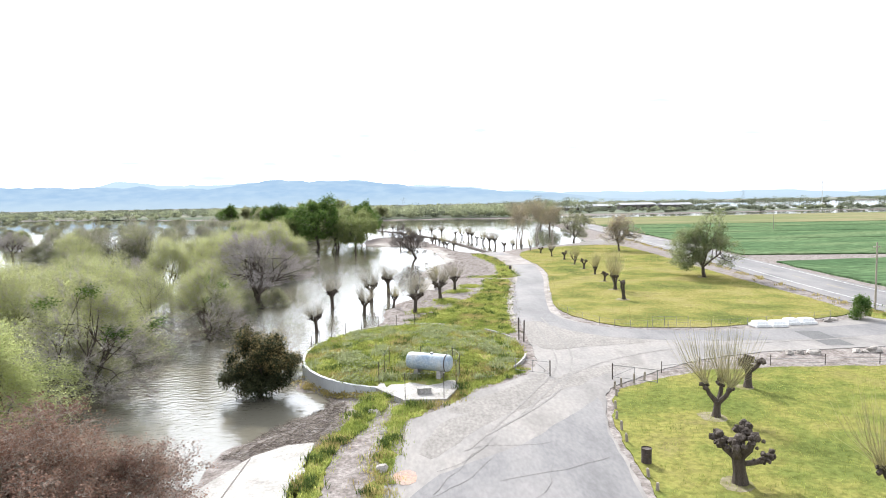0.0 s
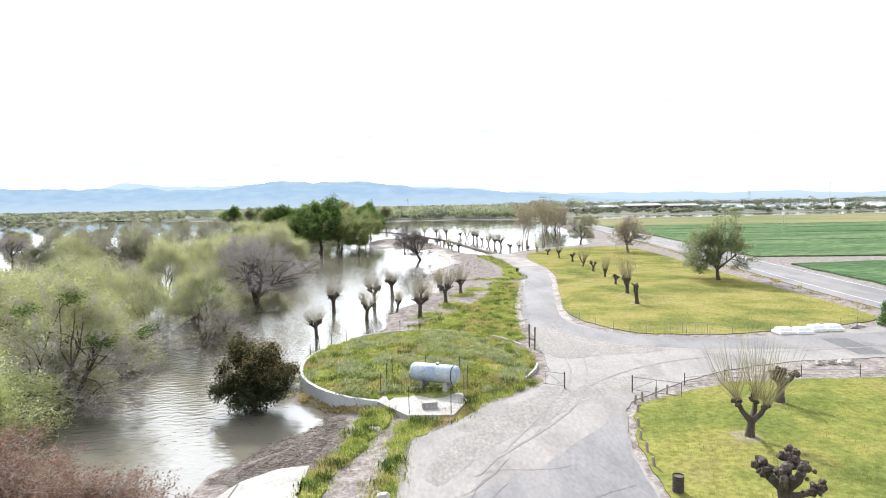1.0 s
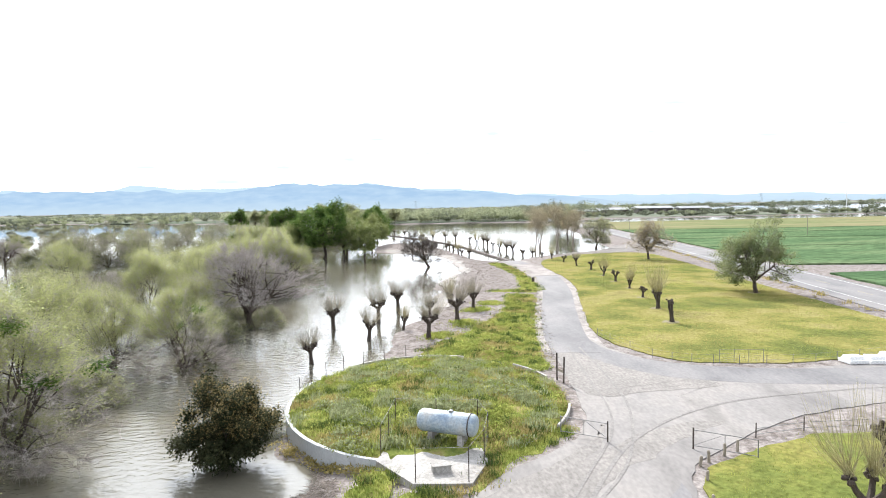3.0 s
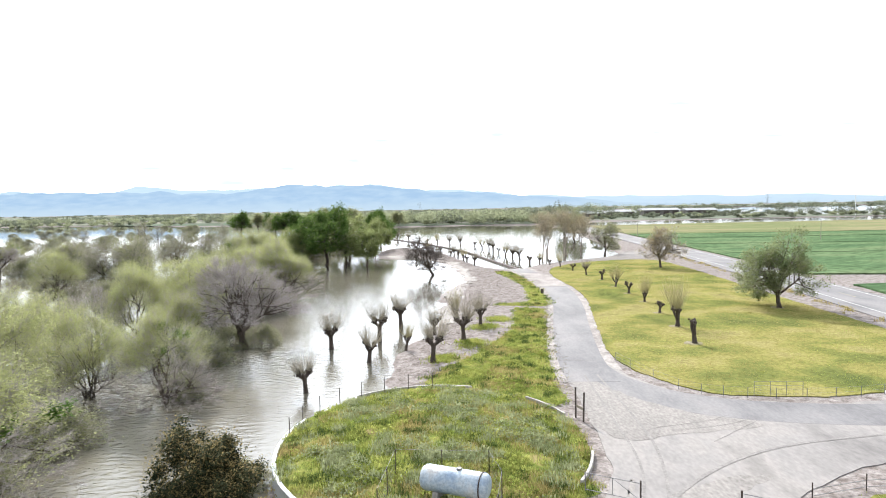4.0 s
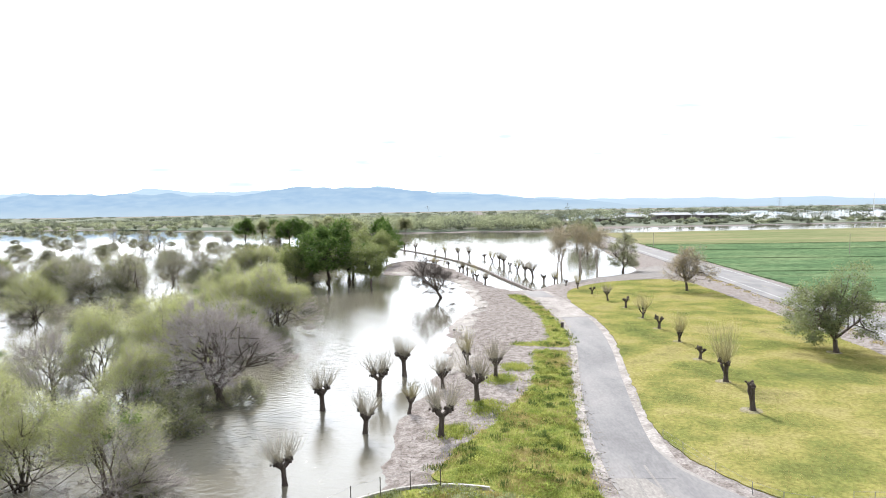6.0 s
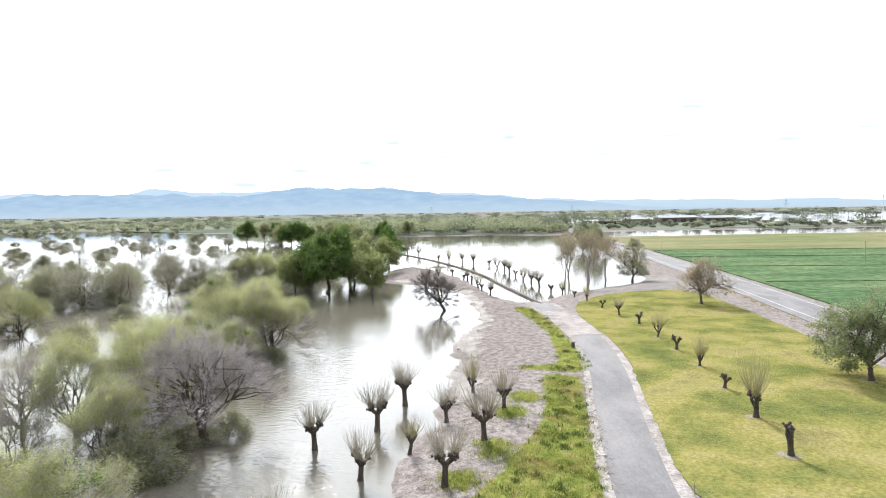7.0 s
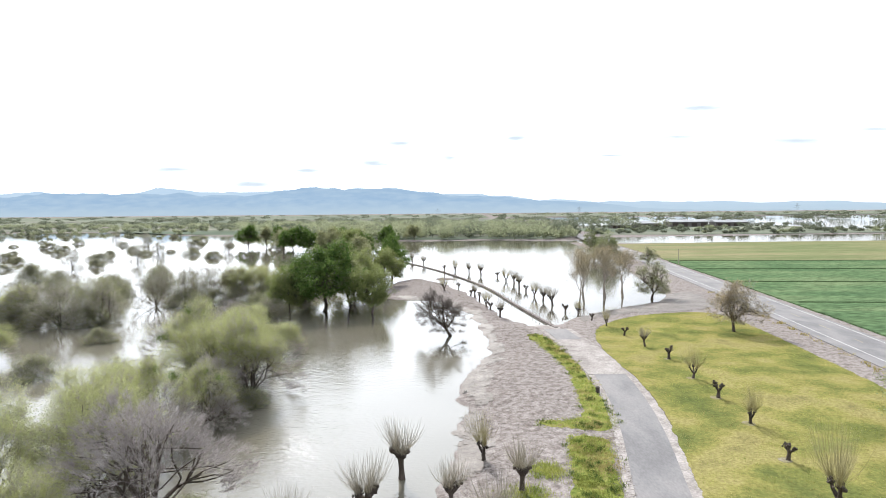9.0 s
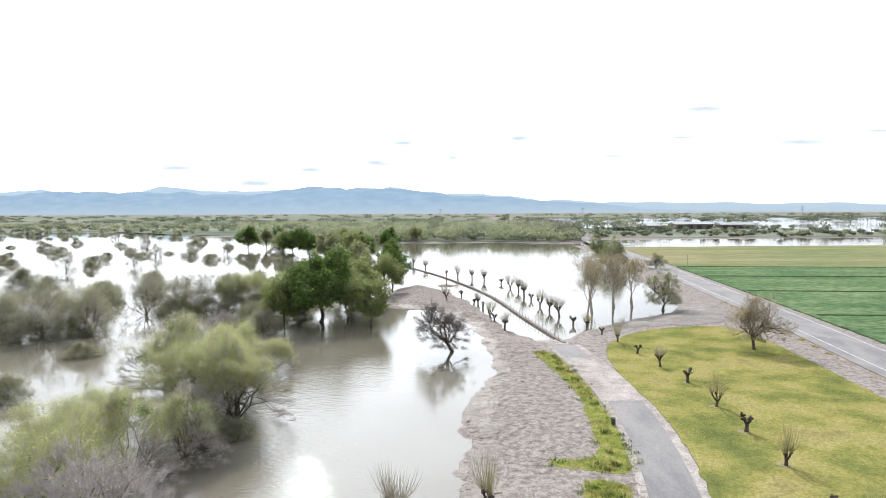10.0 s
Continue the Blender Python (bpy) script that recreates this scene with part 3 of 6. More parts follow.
g = Geo()
g.v = [Vector(p) for p in ((-4300, -120, 0), (4300, -120, 0), (4300, 2300, 0), (-4300, 2300, 0))]
g.f = [(0, 1, 2, 3)]
solo("water", g, M_WATER, "murky brown flood water reflecting the bright sky", "water", kind="structure")

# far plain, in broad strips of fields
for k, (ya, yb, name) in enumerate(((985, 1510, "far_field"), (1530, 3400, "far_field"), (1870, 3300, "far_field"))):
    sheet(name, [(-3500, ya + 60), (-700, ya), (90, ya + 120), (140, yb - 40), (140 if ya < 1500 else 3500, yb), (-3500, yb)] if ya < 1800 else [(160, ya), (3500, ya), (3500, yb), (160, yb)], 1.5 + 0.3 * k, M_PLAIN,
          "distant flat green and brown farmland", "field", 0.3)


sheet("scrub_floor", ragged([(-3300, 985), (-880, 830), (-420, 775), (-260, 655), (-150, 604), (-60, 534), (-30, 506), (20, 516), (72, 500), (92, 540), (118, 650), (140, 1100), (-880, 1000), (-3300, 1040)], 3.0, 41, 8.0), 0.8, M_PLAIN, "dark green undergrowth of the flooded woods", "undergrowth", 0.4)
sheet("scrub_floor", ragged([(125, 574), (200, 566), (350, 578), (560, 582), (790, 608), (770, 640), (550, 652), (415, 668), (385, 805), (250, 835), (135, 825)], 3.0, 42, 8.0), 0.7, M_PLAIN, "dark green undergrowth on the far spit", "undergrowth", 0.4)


def mountain_range(name, y, height, seed, mat, label, left, right, shape):
    g = Geo()
    n = 160
    for i in range(n + 1):
        x = left + (right - left) * i / n
        h = height * shape(x) * (1 + 0.35 * noise.fractal((x * 0.0016, seed, 0), 0.9, 2.1, 5))
        for j in range(5):
            s = j / 4
            g.v.append(Vector((x, y + s * 260 + 60 * noise.noise((x * 0.01, s * 3, seed)), -2 + max(2, h) * s ** 0.8)))
    for i in range(n):
        for j in range(4):
            a = i * 5 + j
            g.f.append((a, a + 5, a + 6, a + 1))
    return solo(name, g, mat, label, "mountains", kind="structure", smooth=True)


def bell(x, c, w):
    return math.exp(-((x - c) / w) ** 2)


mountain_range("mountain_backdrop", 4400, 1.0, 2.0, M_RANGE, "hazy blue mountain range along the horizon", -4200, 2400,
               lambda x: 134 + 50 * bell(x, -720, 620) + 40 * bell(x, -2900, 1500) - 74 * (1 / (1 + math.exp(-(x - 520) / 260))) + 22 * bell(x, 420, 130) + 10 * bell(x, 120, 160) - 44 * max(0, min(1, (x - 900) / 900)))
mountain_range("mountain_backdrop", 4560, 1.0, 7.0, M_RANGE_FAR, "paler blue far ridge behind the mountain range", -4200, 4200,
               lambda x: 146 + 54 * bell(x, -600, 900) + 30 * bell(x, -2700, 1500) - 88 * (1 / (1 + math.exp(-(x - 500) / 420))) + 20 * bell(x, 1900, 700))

# ---- roads and paving ----
HIGHWAY = curve_through([(44, -60), (49, 20), (52.5, 50), (56, 85), (59.5, 110), (64, 145), (67.8, 175), (71.5, 210), (75.5, 250), (79.5, 290), (85, 350), (94, 470), (112, 670), (129, 800)], steps=12)
ribbon("highway", HIGHWAY, 1.02, 0, 9.6, M_ASPHALT_DARK, "grey asphalt two-lane highway with white edge lines", "road", 0.2)
ribbon("edge_line", HIGHWAY, 1.026, -2.6, 0.15, M_LINE, "white painted highway edge line", "road marking", 0.005)
ribbon("edge_line", HIGHWAY, 1.026, 3.9, 0.15, M_LINE, "white painted highway edge line", "road marking", 0.005)
ribbon("centre_line", HIGHWAY, 1.026, 0.65, 0.14, M_YELLOW, "faded yellow highway centre line", "road marking", 0.005, dash=(4, 8))

PLAZA = [(-3.2, 8), (-1.6, 28.6), (-0.9, 33.3), (-0.6, 37.6), (1.4, 39.7), (3.3, 42.2), (7.7, 46.4), (9.2, 49.5), (9.6, 54), (10.1, 62), (10.6, 72), (14.6, 72), (15.4, 67.5), (17.4, 63.2), (21, 60.6),
         (27, 59.6), (33, 60.3), (40, 62), (47.5, 64.5), (48.3, 53), (38.7, 51.9), (28, 51.2), (22, 49.5), (17, 46.4), (12.6, 42.7), (11.6, 40.3), (10.4, 35.5), (10.1, 32.5), (9.6, 27.8), (9.4, 8)]
sheet("pavement", ragged(PLAZA, 0.22, 3), LAND + 0.045, M_ASPHALT, "dusty pale worn asphalt parking forecourt", "pavement")
sheet("asphalt_lane", ragged([(-2.6, 8), (-1.2, 27), (1.0, 30.5), (5.2, 33.6), (9.2, 38.2), (11.3, 40.9), (11.3, 39.8), (10.2, 35.3), (9.9, 32.4), (9.4, 27.8), (9.2, 8)], 0.12, 5), LAND + 0.052,
      M_ASPHALT_DARK, "darker grey asphalt lane with straight seam", "pavement", 0.01)
sheet("asphalt_patch", ragged([(34.6, 58.4), (36.8, 58.2), (36.2, 52.5), (34.0, 52.7)], 0.05, 8), LAND + 0.052, M_PATCH, "dark fresh asphalt repair patch", "pavement", 0.01)
LANE = curve_through([(12.5, 71), (13.2, 66.5), (15.6, 62.2), (20, 59.0), (27, 57.4), (36, 57.4), (47, 59.4)], steps=8)
ribbon("asphalt_lane", LANE, LAND + 0.05, 0, 4.2, M_ASPHALT_DARK, "darker asphalt lane curving round the lawn", "road", 0.01)
ACCESS = curve_through([(12.3, 66), (12.9, 74), (15.2, 88), (18.0, 103), (19.6, 116), (20.0, 128), (19.2, 142), (17.8, 155)], steps=8)
ribbon("access_road", ACCESS, LAND + 0.06, 0, 4.1, M_ASPHALT_DARK, "narrow grey asphalt park road with crumbling edges", "road", 0.1)
ribbon("road_shoulder", ACCESS, LAND + 0.035, 0.1, 5.8, M_GRAVEL, "pale gravel shoulder under the park road", "road", 0.1)
DIRT = curve_through([(19.9, 124), (19.6, 136), (18.6, 149), (16.6, 162), (13.2, 177), (9.3, 193), (5.5, 212), (0, 236)], steps=8)
drop = [LAND + 0.072 if y < 146 else max(-0.25, LAND + 0.072 - (y - 146) * 0.055) for x, y in DIRT]
ribbon("dirt_road", DIRT, 0, 0, 5.4, M_GRAVEL, "pale silt-covered road running down into flood water", "road", 0.1, heights=drop)
LAWN = curve_through([(24.5, 152), (22.6, 138), (22.9, 122), (21.8, 108), (18.9, 92), (16.4, 78), (16.2, 70.5), (18.5, 64.2), (22, 61.8), (28, 61.2), (34, 62.3), (42, 64.6), (46, 67), (47.4, 74), (48.4, 88), (49.8, 106), (51.8, 128), (53.6, 150),
                      (54, 166), (51, 172), (44, 171.5), (36, 168), (29, 161)], True, 6)
sheet("lawn", ragged(LAWN, 0.28, 11, 0.4), LAND + 0.072, M_LAWN, "yellow-green mown lawn with dry patches", "lawn", 0.15)
LAWN_NEAR = [(9.6, 8), (10.0, 28), (10.45, 32.5), (10.75, 35.5), (11.9, 39.9), (13.0, 42.4), (16.6, 44.4), (20.5, 46.2), (26, 46.6), (34, 46.2), (44, 45.2), (43, 8)]
sheet("lawn", ragged(LAWN_NEAR, 0.22, 12, 0.4), LAND + 0.08, M_LAWN_NEAR, "lush green park lawn with yellow flowers", "lawn", 0.15)

sheet("rust_stain", ragged([(-0.55 + 0.55 * math.cos(k * 0.628), 30.3 + 0.8 * math.sin(k * 0.628)) for k in range(10)], 0.3, 77, 0.3), LAND + 0.056, M_STAIN, "orange rust stain on the asphalt", "stain", 0.004)

# dust, tyre tracks and cracks on the paving
sheet("dust_patch", ragged(curve_through([(9.9, 56), (10.4, 64), (11.2, 69), (12.4, 66), (14.2, 61.4), (17.6, 57.6), (20.5, 55.6), (15, 54.8), (11.4, 53.6)], True, 5), 0.5, 51, 0.5), LAND + 0.0565, M_DUST, "pale dust and silt on the asphalt", "dust", 0.004)
sheet("dust_patch", ragged(curve_through([(2.0, 39.6), (5, 42.4), (8.6, 46.2), (9.8, 48.6), (8.2, 44.6), (5.6, 41.2), (3.0, 38.9)], True, 5), 0.35, 52, 0.5), LAND + 0.0505, M_DUST, "pale dust and silt on the asphalt", "dust", 0.004)
sheet("dust_patch", ragged(curve_through([(0.6, 32.2), (3.6, 36.4), (8.4, 41.4), (13.0, 46.0), (17, 48.6), (13.4, 48.2), (8.4, 44.4), (3.4, 39.4), (0.4, 35.4)], True, 5), 0.45, 53, 0.5), LAND + 0.0495, M_DUST, "pale dust and silt on the asphalt", "dust", 0.004)
tr = random.Random(44)
for k in range(3):
    q = tr.uniform(-1.6, 1.6)
    line = curve_through([(3 + q * 0.6, 34 + q), (8 + q, 42 + q * 0.4), (11.2 + q * 0.8, 50 + q), (12.0 + q * 0.7, 59), (12.4 + q * 0.5, 68)] if k % 3 else [(6 + q * 0.5, 38 + q), (11 + q * 0.4, 46.5 + q), (18, 52.0 + q), (27, 54.2 + q), (38, 55.4 + q)], steps=7)
    ribbon("tyre_track", line, LAND + 0.061 + 0.0006 * k, 0, tr.uniform(0.14, 0.3), M_TRACK, "faint dark tyre track on the forecourt", "tyre track", 0.003)
for k in range(13):
    x, y, way = (tr.uniform(0, 9), tr.uniform(26, 36), tr.uniform(0.3, 1.2)) if k < 10 else (tr.uniform(11, 30), tr.uniform(50, 58), tr.uniform(-0.4, 0.9))
    pts = [(x, y)]
    for _ in range(tr.randint(9, 18)):
        way += tr.gauss(0, 0.14)
        x, y = x + 0.5 * math.cos(way), y + 0.5 * math.sin(way)
        pts.append((x, y))
    if all(signed_distance(np.array([px]), np.array([py]), PLAZA)[0] > 0.4 for px, py in pts):
        ribbon("crack", pts, LAND + 0.0685, 0, 0.022, M_CRACK, "thin dark crack in the asphalt", "crack", 0.003)
for k in range(5):
    y = 72 + k * 13 + tr.uniform(-1, 1)
    i = min(range(len(ACCESS)), key=lambda j: abs(ACCESS[j][1] - y))
    cx, cy = ACCESS[i]
    ribbon("crack", [(cx - 1.8 + 0.4 * j, cy + tr.gauss(0, 0.12)) for j in range(10)], LAND + 0.0665, 0, 0.035, M_CRACK, "thin dark crack across the park road", "crack", 0.003)

# fields beyond the highway
CROP_FAR = [(69.4, 134), (71.8, 152), (74.6, 176), (78.3, 210), (82.3, 250), (86.6, 297), (160, 293), (300, 285), (620, 268), (620, 126), (300, 128), (100, 130)]
sheet("crop_field", ragged(CROP_FAR, 0.4, 14, 3.0), LAND + 0.3, M_CROP, "dense dark green vegetable crop field", "field", 0.35)
CROP_NEAR = [(60.5, 60), (64.6, 96), (67.6, 118), (95, 121), (300, 119), (620, 118), (620, -60), (52, -60)]
sheet("crop_field", ragged(CROP_NEAR, 0.4, 15, 3.0), LAND + 0.3, M_CROP, "dense dark green vegetable crop field", "field", 0.35)
STUBBLE = [(87.6, 301), (90.5, 330), (98, 425), (170, 438), (300, 444), (620, 462), (880, 470), (880, 260), (620, 272), (300, 289), (160, 297)]
sheet("young_field", ragged(STUBBLE, 0.5, 16, 4.0), LAND + 0.12, M_STUBBLE, "pale yellow-green young crop field", "field", 0.2)
for x0, y0 in ((87.5, 298.5), (84.5, 263), (80.6, 224), (77, 184)):
    ribbon("furrow", [(x0, y0), (x0 + 60, y0 - 4), (x0 + 140, y0 - 9), (x0 + 420, y0 - 27)], LAND + 0.312, 0, 0.9 + (y0 - 150) * 0.014, M_FURROW, "dark irrigation furrow across the crop", "furrow", 0.02)

# ---- the mound and its wall ----
MC, MRX, MRY = (-0.3, 54.4), 9.0, 10.6


def mound_height(r):
    return 1.0 + 0.56 * (1 - r * r)


g = Geo()
for i in range(15):
    r = i / 14
    for k in range(60):
        a = 2 * math.pi * k / 60
        x, y = MC[0] + MRX * r * math.cos(a), MC[1] + MRY * r * math.sin(a)
        g.v.append(Vector((x, y, mound_height(r) + 0.16 * noise.noise((x * 0.6, y * 0.6, 1)))))
for i in range(14):
    for k in range(60):
        a, b = i * 60 + k, i * 60 + (k + 1) % 60
        g.f.append((a, a + 60, b + 60, b))
edge = 14 * 60
for k in range(60):
    g.v.append(g.v[edge + k] - Vector((0, 0, 0.6)))
for k in range(60):
    g.f.append((edge + k, edge + 60 + k, edge + 60 + (k + 1) % 60, edge + (k + 1) % 60))
solo("mound", g, M_WEEDS, "rounded green weedy mound inside a low wall", "mound", kind="structure", smooth=True)


def arc_wall(name, a0, a1, z0, z1, grow, thick, mat, label, category):
    g = Geo()
    n = 48
    for i in range(n + 1):
        a = radians(a0 + (a1 - a0) * i / n)
        for k, z in ((grow + thick, z0), (grow + thick, z1), (grow, z1), (grow, z0)):
            jz = 0.02 * noise.noise((i * 0.7, z, 2))
            g.v.append(Vector((MC[0] + (MRX + k) * math.cos(a), MC[1] + (MRY + k) * math.sin(a), z + jz)))
    for i in range(n):
        for k in range(4):
            a, b = i * 4 + k, i * 4 + (k + 1) % 4
            g.f.append((a, b, b + 4, a + 4))
    g.f += [(0, 1, 2, 3), tuple(n * 4 + k for k in (3, 2, 1, 0))]
    return solo(name, g, mat, label, category, kind="structure")


arc_wall("retaining_wall", 158, 257, -0.4, 1.06, 0.02, 0.22, M_WHITEWASH, "curved whitewashed low retaining wall at the water", "wall")
arc_wall("kerb", 72, 128, 0.8, 1.20, 0.05, 0.16, M_CONCRETE, "thin concrete kerb along the mound", "kerb")
arc_wall("kerb", 20, 44, 0.8, 1.2, 0.05, 0.14, M_CONCRETE, "weathered pale concrete kerb along the mound", "kerb")
arc_wall("kerb", -36, -14, 0.8, 1.18, 0.05, 0.14, M_CONCRETE, "weathered pale concrete kerb along the mound", "kerb")
PAD = [(-0.95, 41.2), (1.75, 41.1), (2.7, 43.6), (2.5, 45.2), (-2.6, 45.2), (-2.9, 43.9)]
sheet("concrete_pad", PAD, 1.06, M_CONCRETE, "pale whitewashed concrete slab with rain stains", "slab", 0.45)
sheet("boat_ramp", ragged([(-12.5, 10), (-9.9, 29.5), (-8.2, 33.4), (-6.9, 34.6), (-5.5, 34.9), (-5.2, 30), (-5.6, 10)], 0.1, 21), LAND + 0.02, M_CONCRETE, "bright pale concrete boat ramp beside the water", "ramp", 0.8)
for a, b in (((-8.3, 33.1), (-8.6, 22)), ((-11.0, 27), (-5.4, 26.2))):
    ribbon("ramp_joint", [a, b], LAND + 0.026, 0, 0.09, M_RUST, "dark open joint in the concrete ramp", "joint", 0.004)

# ---- verges ----
VERGE = curve_through([(-1, 66.5), (3, 65), (8.4, 60.5), (9.3, 66), (10.2, 75), (11.8, 86), (13.6, 97), (13.9, 101), (10.8, 101.5), (9.8, 96), (9.0, 90), (7.2, 84.5), (4.6, 79), (2.4, 74.5), (0.2, 70)], True, 5)
VERGE_FAR = curve_through([(15.7, 104), (9.4, 104.6), (8.6, 106.2), (13.0, 107.6), (14.0, 114), (14.9, 126), (13.6, 140), (12.6, 150), (15.2, 148), (16.6, 134), (16.9, 122), (16.5, 112)], True, 5)
STRIP_A = curve_through([(-5.3, 27), (-5.1, 33.7), (-4.0, 37.6), (-3.6, 42.2), (-2.0, 43.0), (-2.4, 39.3), (-3.5, 35.8), (-4.5, 32.6), (-4.7, 27)], True, 5)
STRIP_B = curve_through([(-2.3, 26), (-2.0, 32), (-1.7, 37), (-1.2, 40.6), (1.6, 40.4), (-0.6, 38.2), (-1.1, 34.1), (-1.3, 26)], True, 5)
STRIP_C = curve_through([(1.9, 40.6), (3.6, 43.4), (7.4, 47.4), (6.6, 49.0), (4.2, 46.4), (2.6, 43.6)], True, 5)
PATCHES = [[(cx + q * math.cos(k * 0.785), cy + 1.5 * q * math.sin(k * 0.785)) for k in range(8)] for cx, cy, q in ((3.4, 80.6, 1.2), (5.4, 89.6, 1.3), (0.6, 75.6, 0.8), (7.4, 94, 0.9))]
for poly in (VERGE, VERGE_FAR, STRIP_A, STRIP_B, STRIP_C):
    sheet("grass_verge", ragged(poly, 0.6 if poly in (VERGE, VERGE_FAR) else 0.7, 31, 0.4), LAND + 0.02, M_WEEDS, "rough green weedy grass verge", "grass", 0.1)
FLOWERPATCH = curve_through([(46.5, 62.8), (47, 66), (52, 70), (54, 66), (51, 62)], True, 5)
sheet("grass_verge", ragged(FLOWERPATCH, 0.3, 33), LAND + 0.06, M_WEEDS, "rough green weedy grass verge", "grass", 0.2)


def blades(name, pts, mat, label, size, rng, z_of, per=7, spread=0.18):
    g = Geo()
    for x, y in pts:
        z = z_of(x, y) - 0.03
        s = size * rng.uniform(0.5, 1.4)
        for k in range(per):
            a = rng.uniform(0, 6.283)
            p = Vector((x + rng.normal(0, spread), y + rng.normal(0, spread), z))
            lean = Vector((math.cos(a), math.sin(a), 0)) * s * rng.uniform(0.1, 0.6)
            w = Vector((-math.sin(a), math.cos(a), 0)) * s * 0.09
            base = len(g.v)
            g.v += [p - w, p + w, p + lean + Vector((0, 0, s * rng.uniform(0.6, 1.0)))]
            g.f.append((base, base + 1, base + 2))
    return solo(name, g, mat, label, "grass", kind="stuff")


rng = np.random.default_rng(5)
ELL = [(MC[0] + MRX * 0.99 * math.cos(2 * math.pi * k / 40), MC[1] + MRY * 0.99 * math.sin(2 * math.pi * k / 40)) for k in range(40)]


def on_mound(x, y):
    r = math.hypot((x - MC[0]) / MRX, (y - MC[1]) / MRY)
    return mound_height(min(r, 1))


def patchy(pts, seed, lo, hi, scale=0.35):
    return [p for p in pts if lo < noise.noise((p[0] * scale, p[1] * scale, seed)) < hi]


def off_pad(p):
    return not (-3 < p[0] < 2.8 and p[1] < 45.4)


mp_all = [p for p in inside_points(ELL, 11000, rng) if off_pad(p)]
blades("weeds", patchy(patchy(mp_all, 1, -0.22, 2), 2, -0.14, 2, 1.1), M_BLADE, "tall green weeds on the mound", 0.24, rng, on_mound)
blades("weeds", patchy(patchy(mp_all, 15, 0.08, 2, 0.5), 16, 0.16, 2, 1.3), M_BLADE_DARK, "dark green weed clumps on the mound", 0.3, rng, on_mound, 9, 0.16)
blades("weeds", [p for p in mp_all if noise.noise((p[0] * 0.35, p[1] * 0.35, 1)) < -0.05 + 0.035 * (p[0] + 1)], M_BLADE_DRY, "dry yellow-brown grass on the mound", 0.24, rng, on_mound)
blades("weeds", patchy(patchy(mp_all, 6, -0.12, 2), 4, 0.1, 2, 0.8), M_BLADE_PALE, "pale grey-green weed clumps on the mound", 0.34, rng, on_mound, 10, 0.2)
def fringe(poly, count, spill):
    """Points in and just outside an outline."""
    return [(x + rng.normal(0, spill), y + rng.normal(0, spill)) for x, y in inside_points(poly, count, rng)]


def on_ground(x, y):
    return LAND + 0.05


for poly, cnt in ((VERGE, 5200), (VERGE_FAR, 2200), (STRIP_A, 1050), (STRIP_B, 900), (STRIP_C, 1000), (FLOWERPATCH, 300)):
    pts = fringe(poly, cnt, 0.28 if cnt < 1100 else 0.4)
    blades("weeds", patchy(pts, 5, -0.3, 2, 0.28), M_BLADE, "rough green grass tufts on the verge", 0.19, rng, on_ground)
    blades("weeds", patchy(patchy(pts, 25, 0.05, 2, 0.5), 26, 0.14, 2, 1.3), M_BLADE_DARK, "dark green weed clumps on the verge", 0.32, rng, on_ground, 8, 0.16)
    blades("weeds", patchy(pts, 5, -2, -0.14, 0.28), M_BLADE_DRY, "dry brownish grass tufts on the verge", 0.2, rng, on_ground)
for poly in PATCHES:
    pts = fringe(poly, 420, 0.6)
    hs = land_height(np.array([q[0] for q in pts]), np.array([q[1] for q in pts]))
    spot = {q: float(h) for q, h in zip(pts, hs)}
    blades("weeds", pts, M_BLADE, "green grass tufts round the trees on the bank", 0.28, rng, lambda x, y: spot[(x, y)])
def leafy_clumps(name, pts, mat, label, size, z_of):
    """Low domes of broad leaves."""
    g = Geo()
    for x, y in pts:
        q = size * rng.uniform(0.6, 1.5)
        z = z_of(x, y)
        for k in range(46):
            d = Vector((rng.normal(), rng.normal(), abs(rng.normal()) * 0.9 + 0.15)).normalized()
            p = Vector((x, y, z)) + Vector((d.x * q, d.y * q, d.z * q * 0.62)) * rng.uniform(0.75, 1.05)
            way = (d + Vector((rng.normal(), rng.normal(), rng.normal())) * 0.7).normalized()
            g.leaf(p, way, d, 0.13 * rng.uniform(0.6, 1.4), 0.045)
    return solo(name, g, mat, label, "weeds", kind="stuff")


some = [mp_all[i] for i in rng.choice(len(mp_all), 900, replace=False)]
leafy_clumps("leafy_weeds", patchy(some, 21, 0.16, 2, 0.3), M_BLADE_PALE, "pale grey-green leafy weed clumps on the mound", 0.42, on_mound)
leafy_clumps("leafy_weeds", patchy(some, 22, 0.0, 2, 0.4)[:330], M_BLADE, "bright green leafy weed clumps on the mound", 0.38, on_mound)
foot = [(MC[0] + (MRX + 0.5) * math.cos(a) + rng.normal(0, 0.2), MC[1] + (MRY + 0.5) * math.sin(a) + rng.normal(0, 0.2)) for a in rng.uniform(radians(205), radians(262), 46)]
leafy_clumps("leafy_weeds", foot, M_BLADE_DRY, "olive-brown weeds at the foot of the wall", 0.4, lambda x, y: max(0.05, height_at(x, y)))
verge_some = inside_points(VERGE, 420, rng)
leafy_clumps("leafy_weeds", patchy(verge_some, 23, 0.05, 2, 0.3), M_BLADE, "bright green leafy weeds on the verge", 0.36, on_ground)
edge_pts = [(HIGHWAY[i][0] - 5.6 + rng.normal(0, 0.5), HIGHWAY[i][1] + rng.uniform(-2, 2)) for i in rng.integers(26, 84, 900)]
blades("weeds", patchy(edge_pts, 12, 0.0, 2, 0.5), M_BLADE_DRY, "dry roadside weeds beside the highway", 0.4, rng, on_ground)
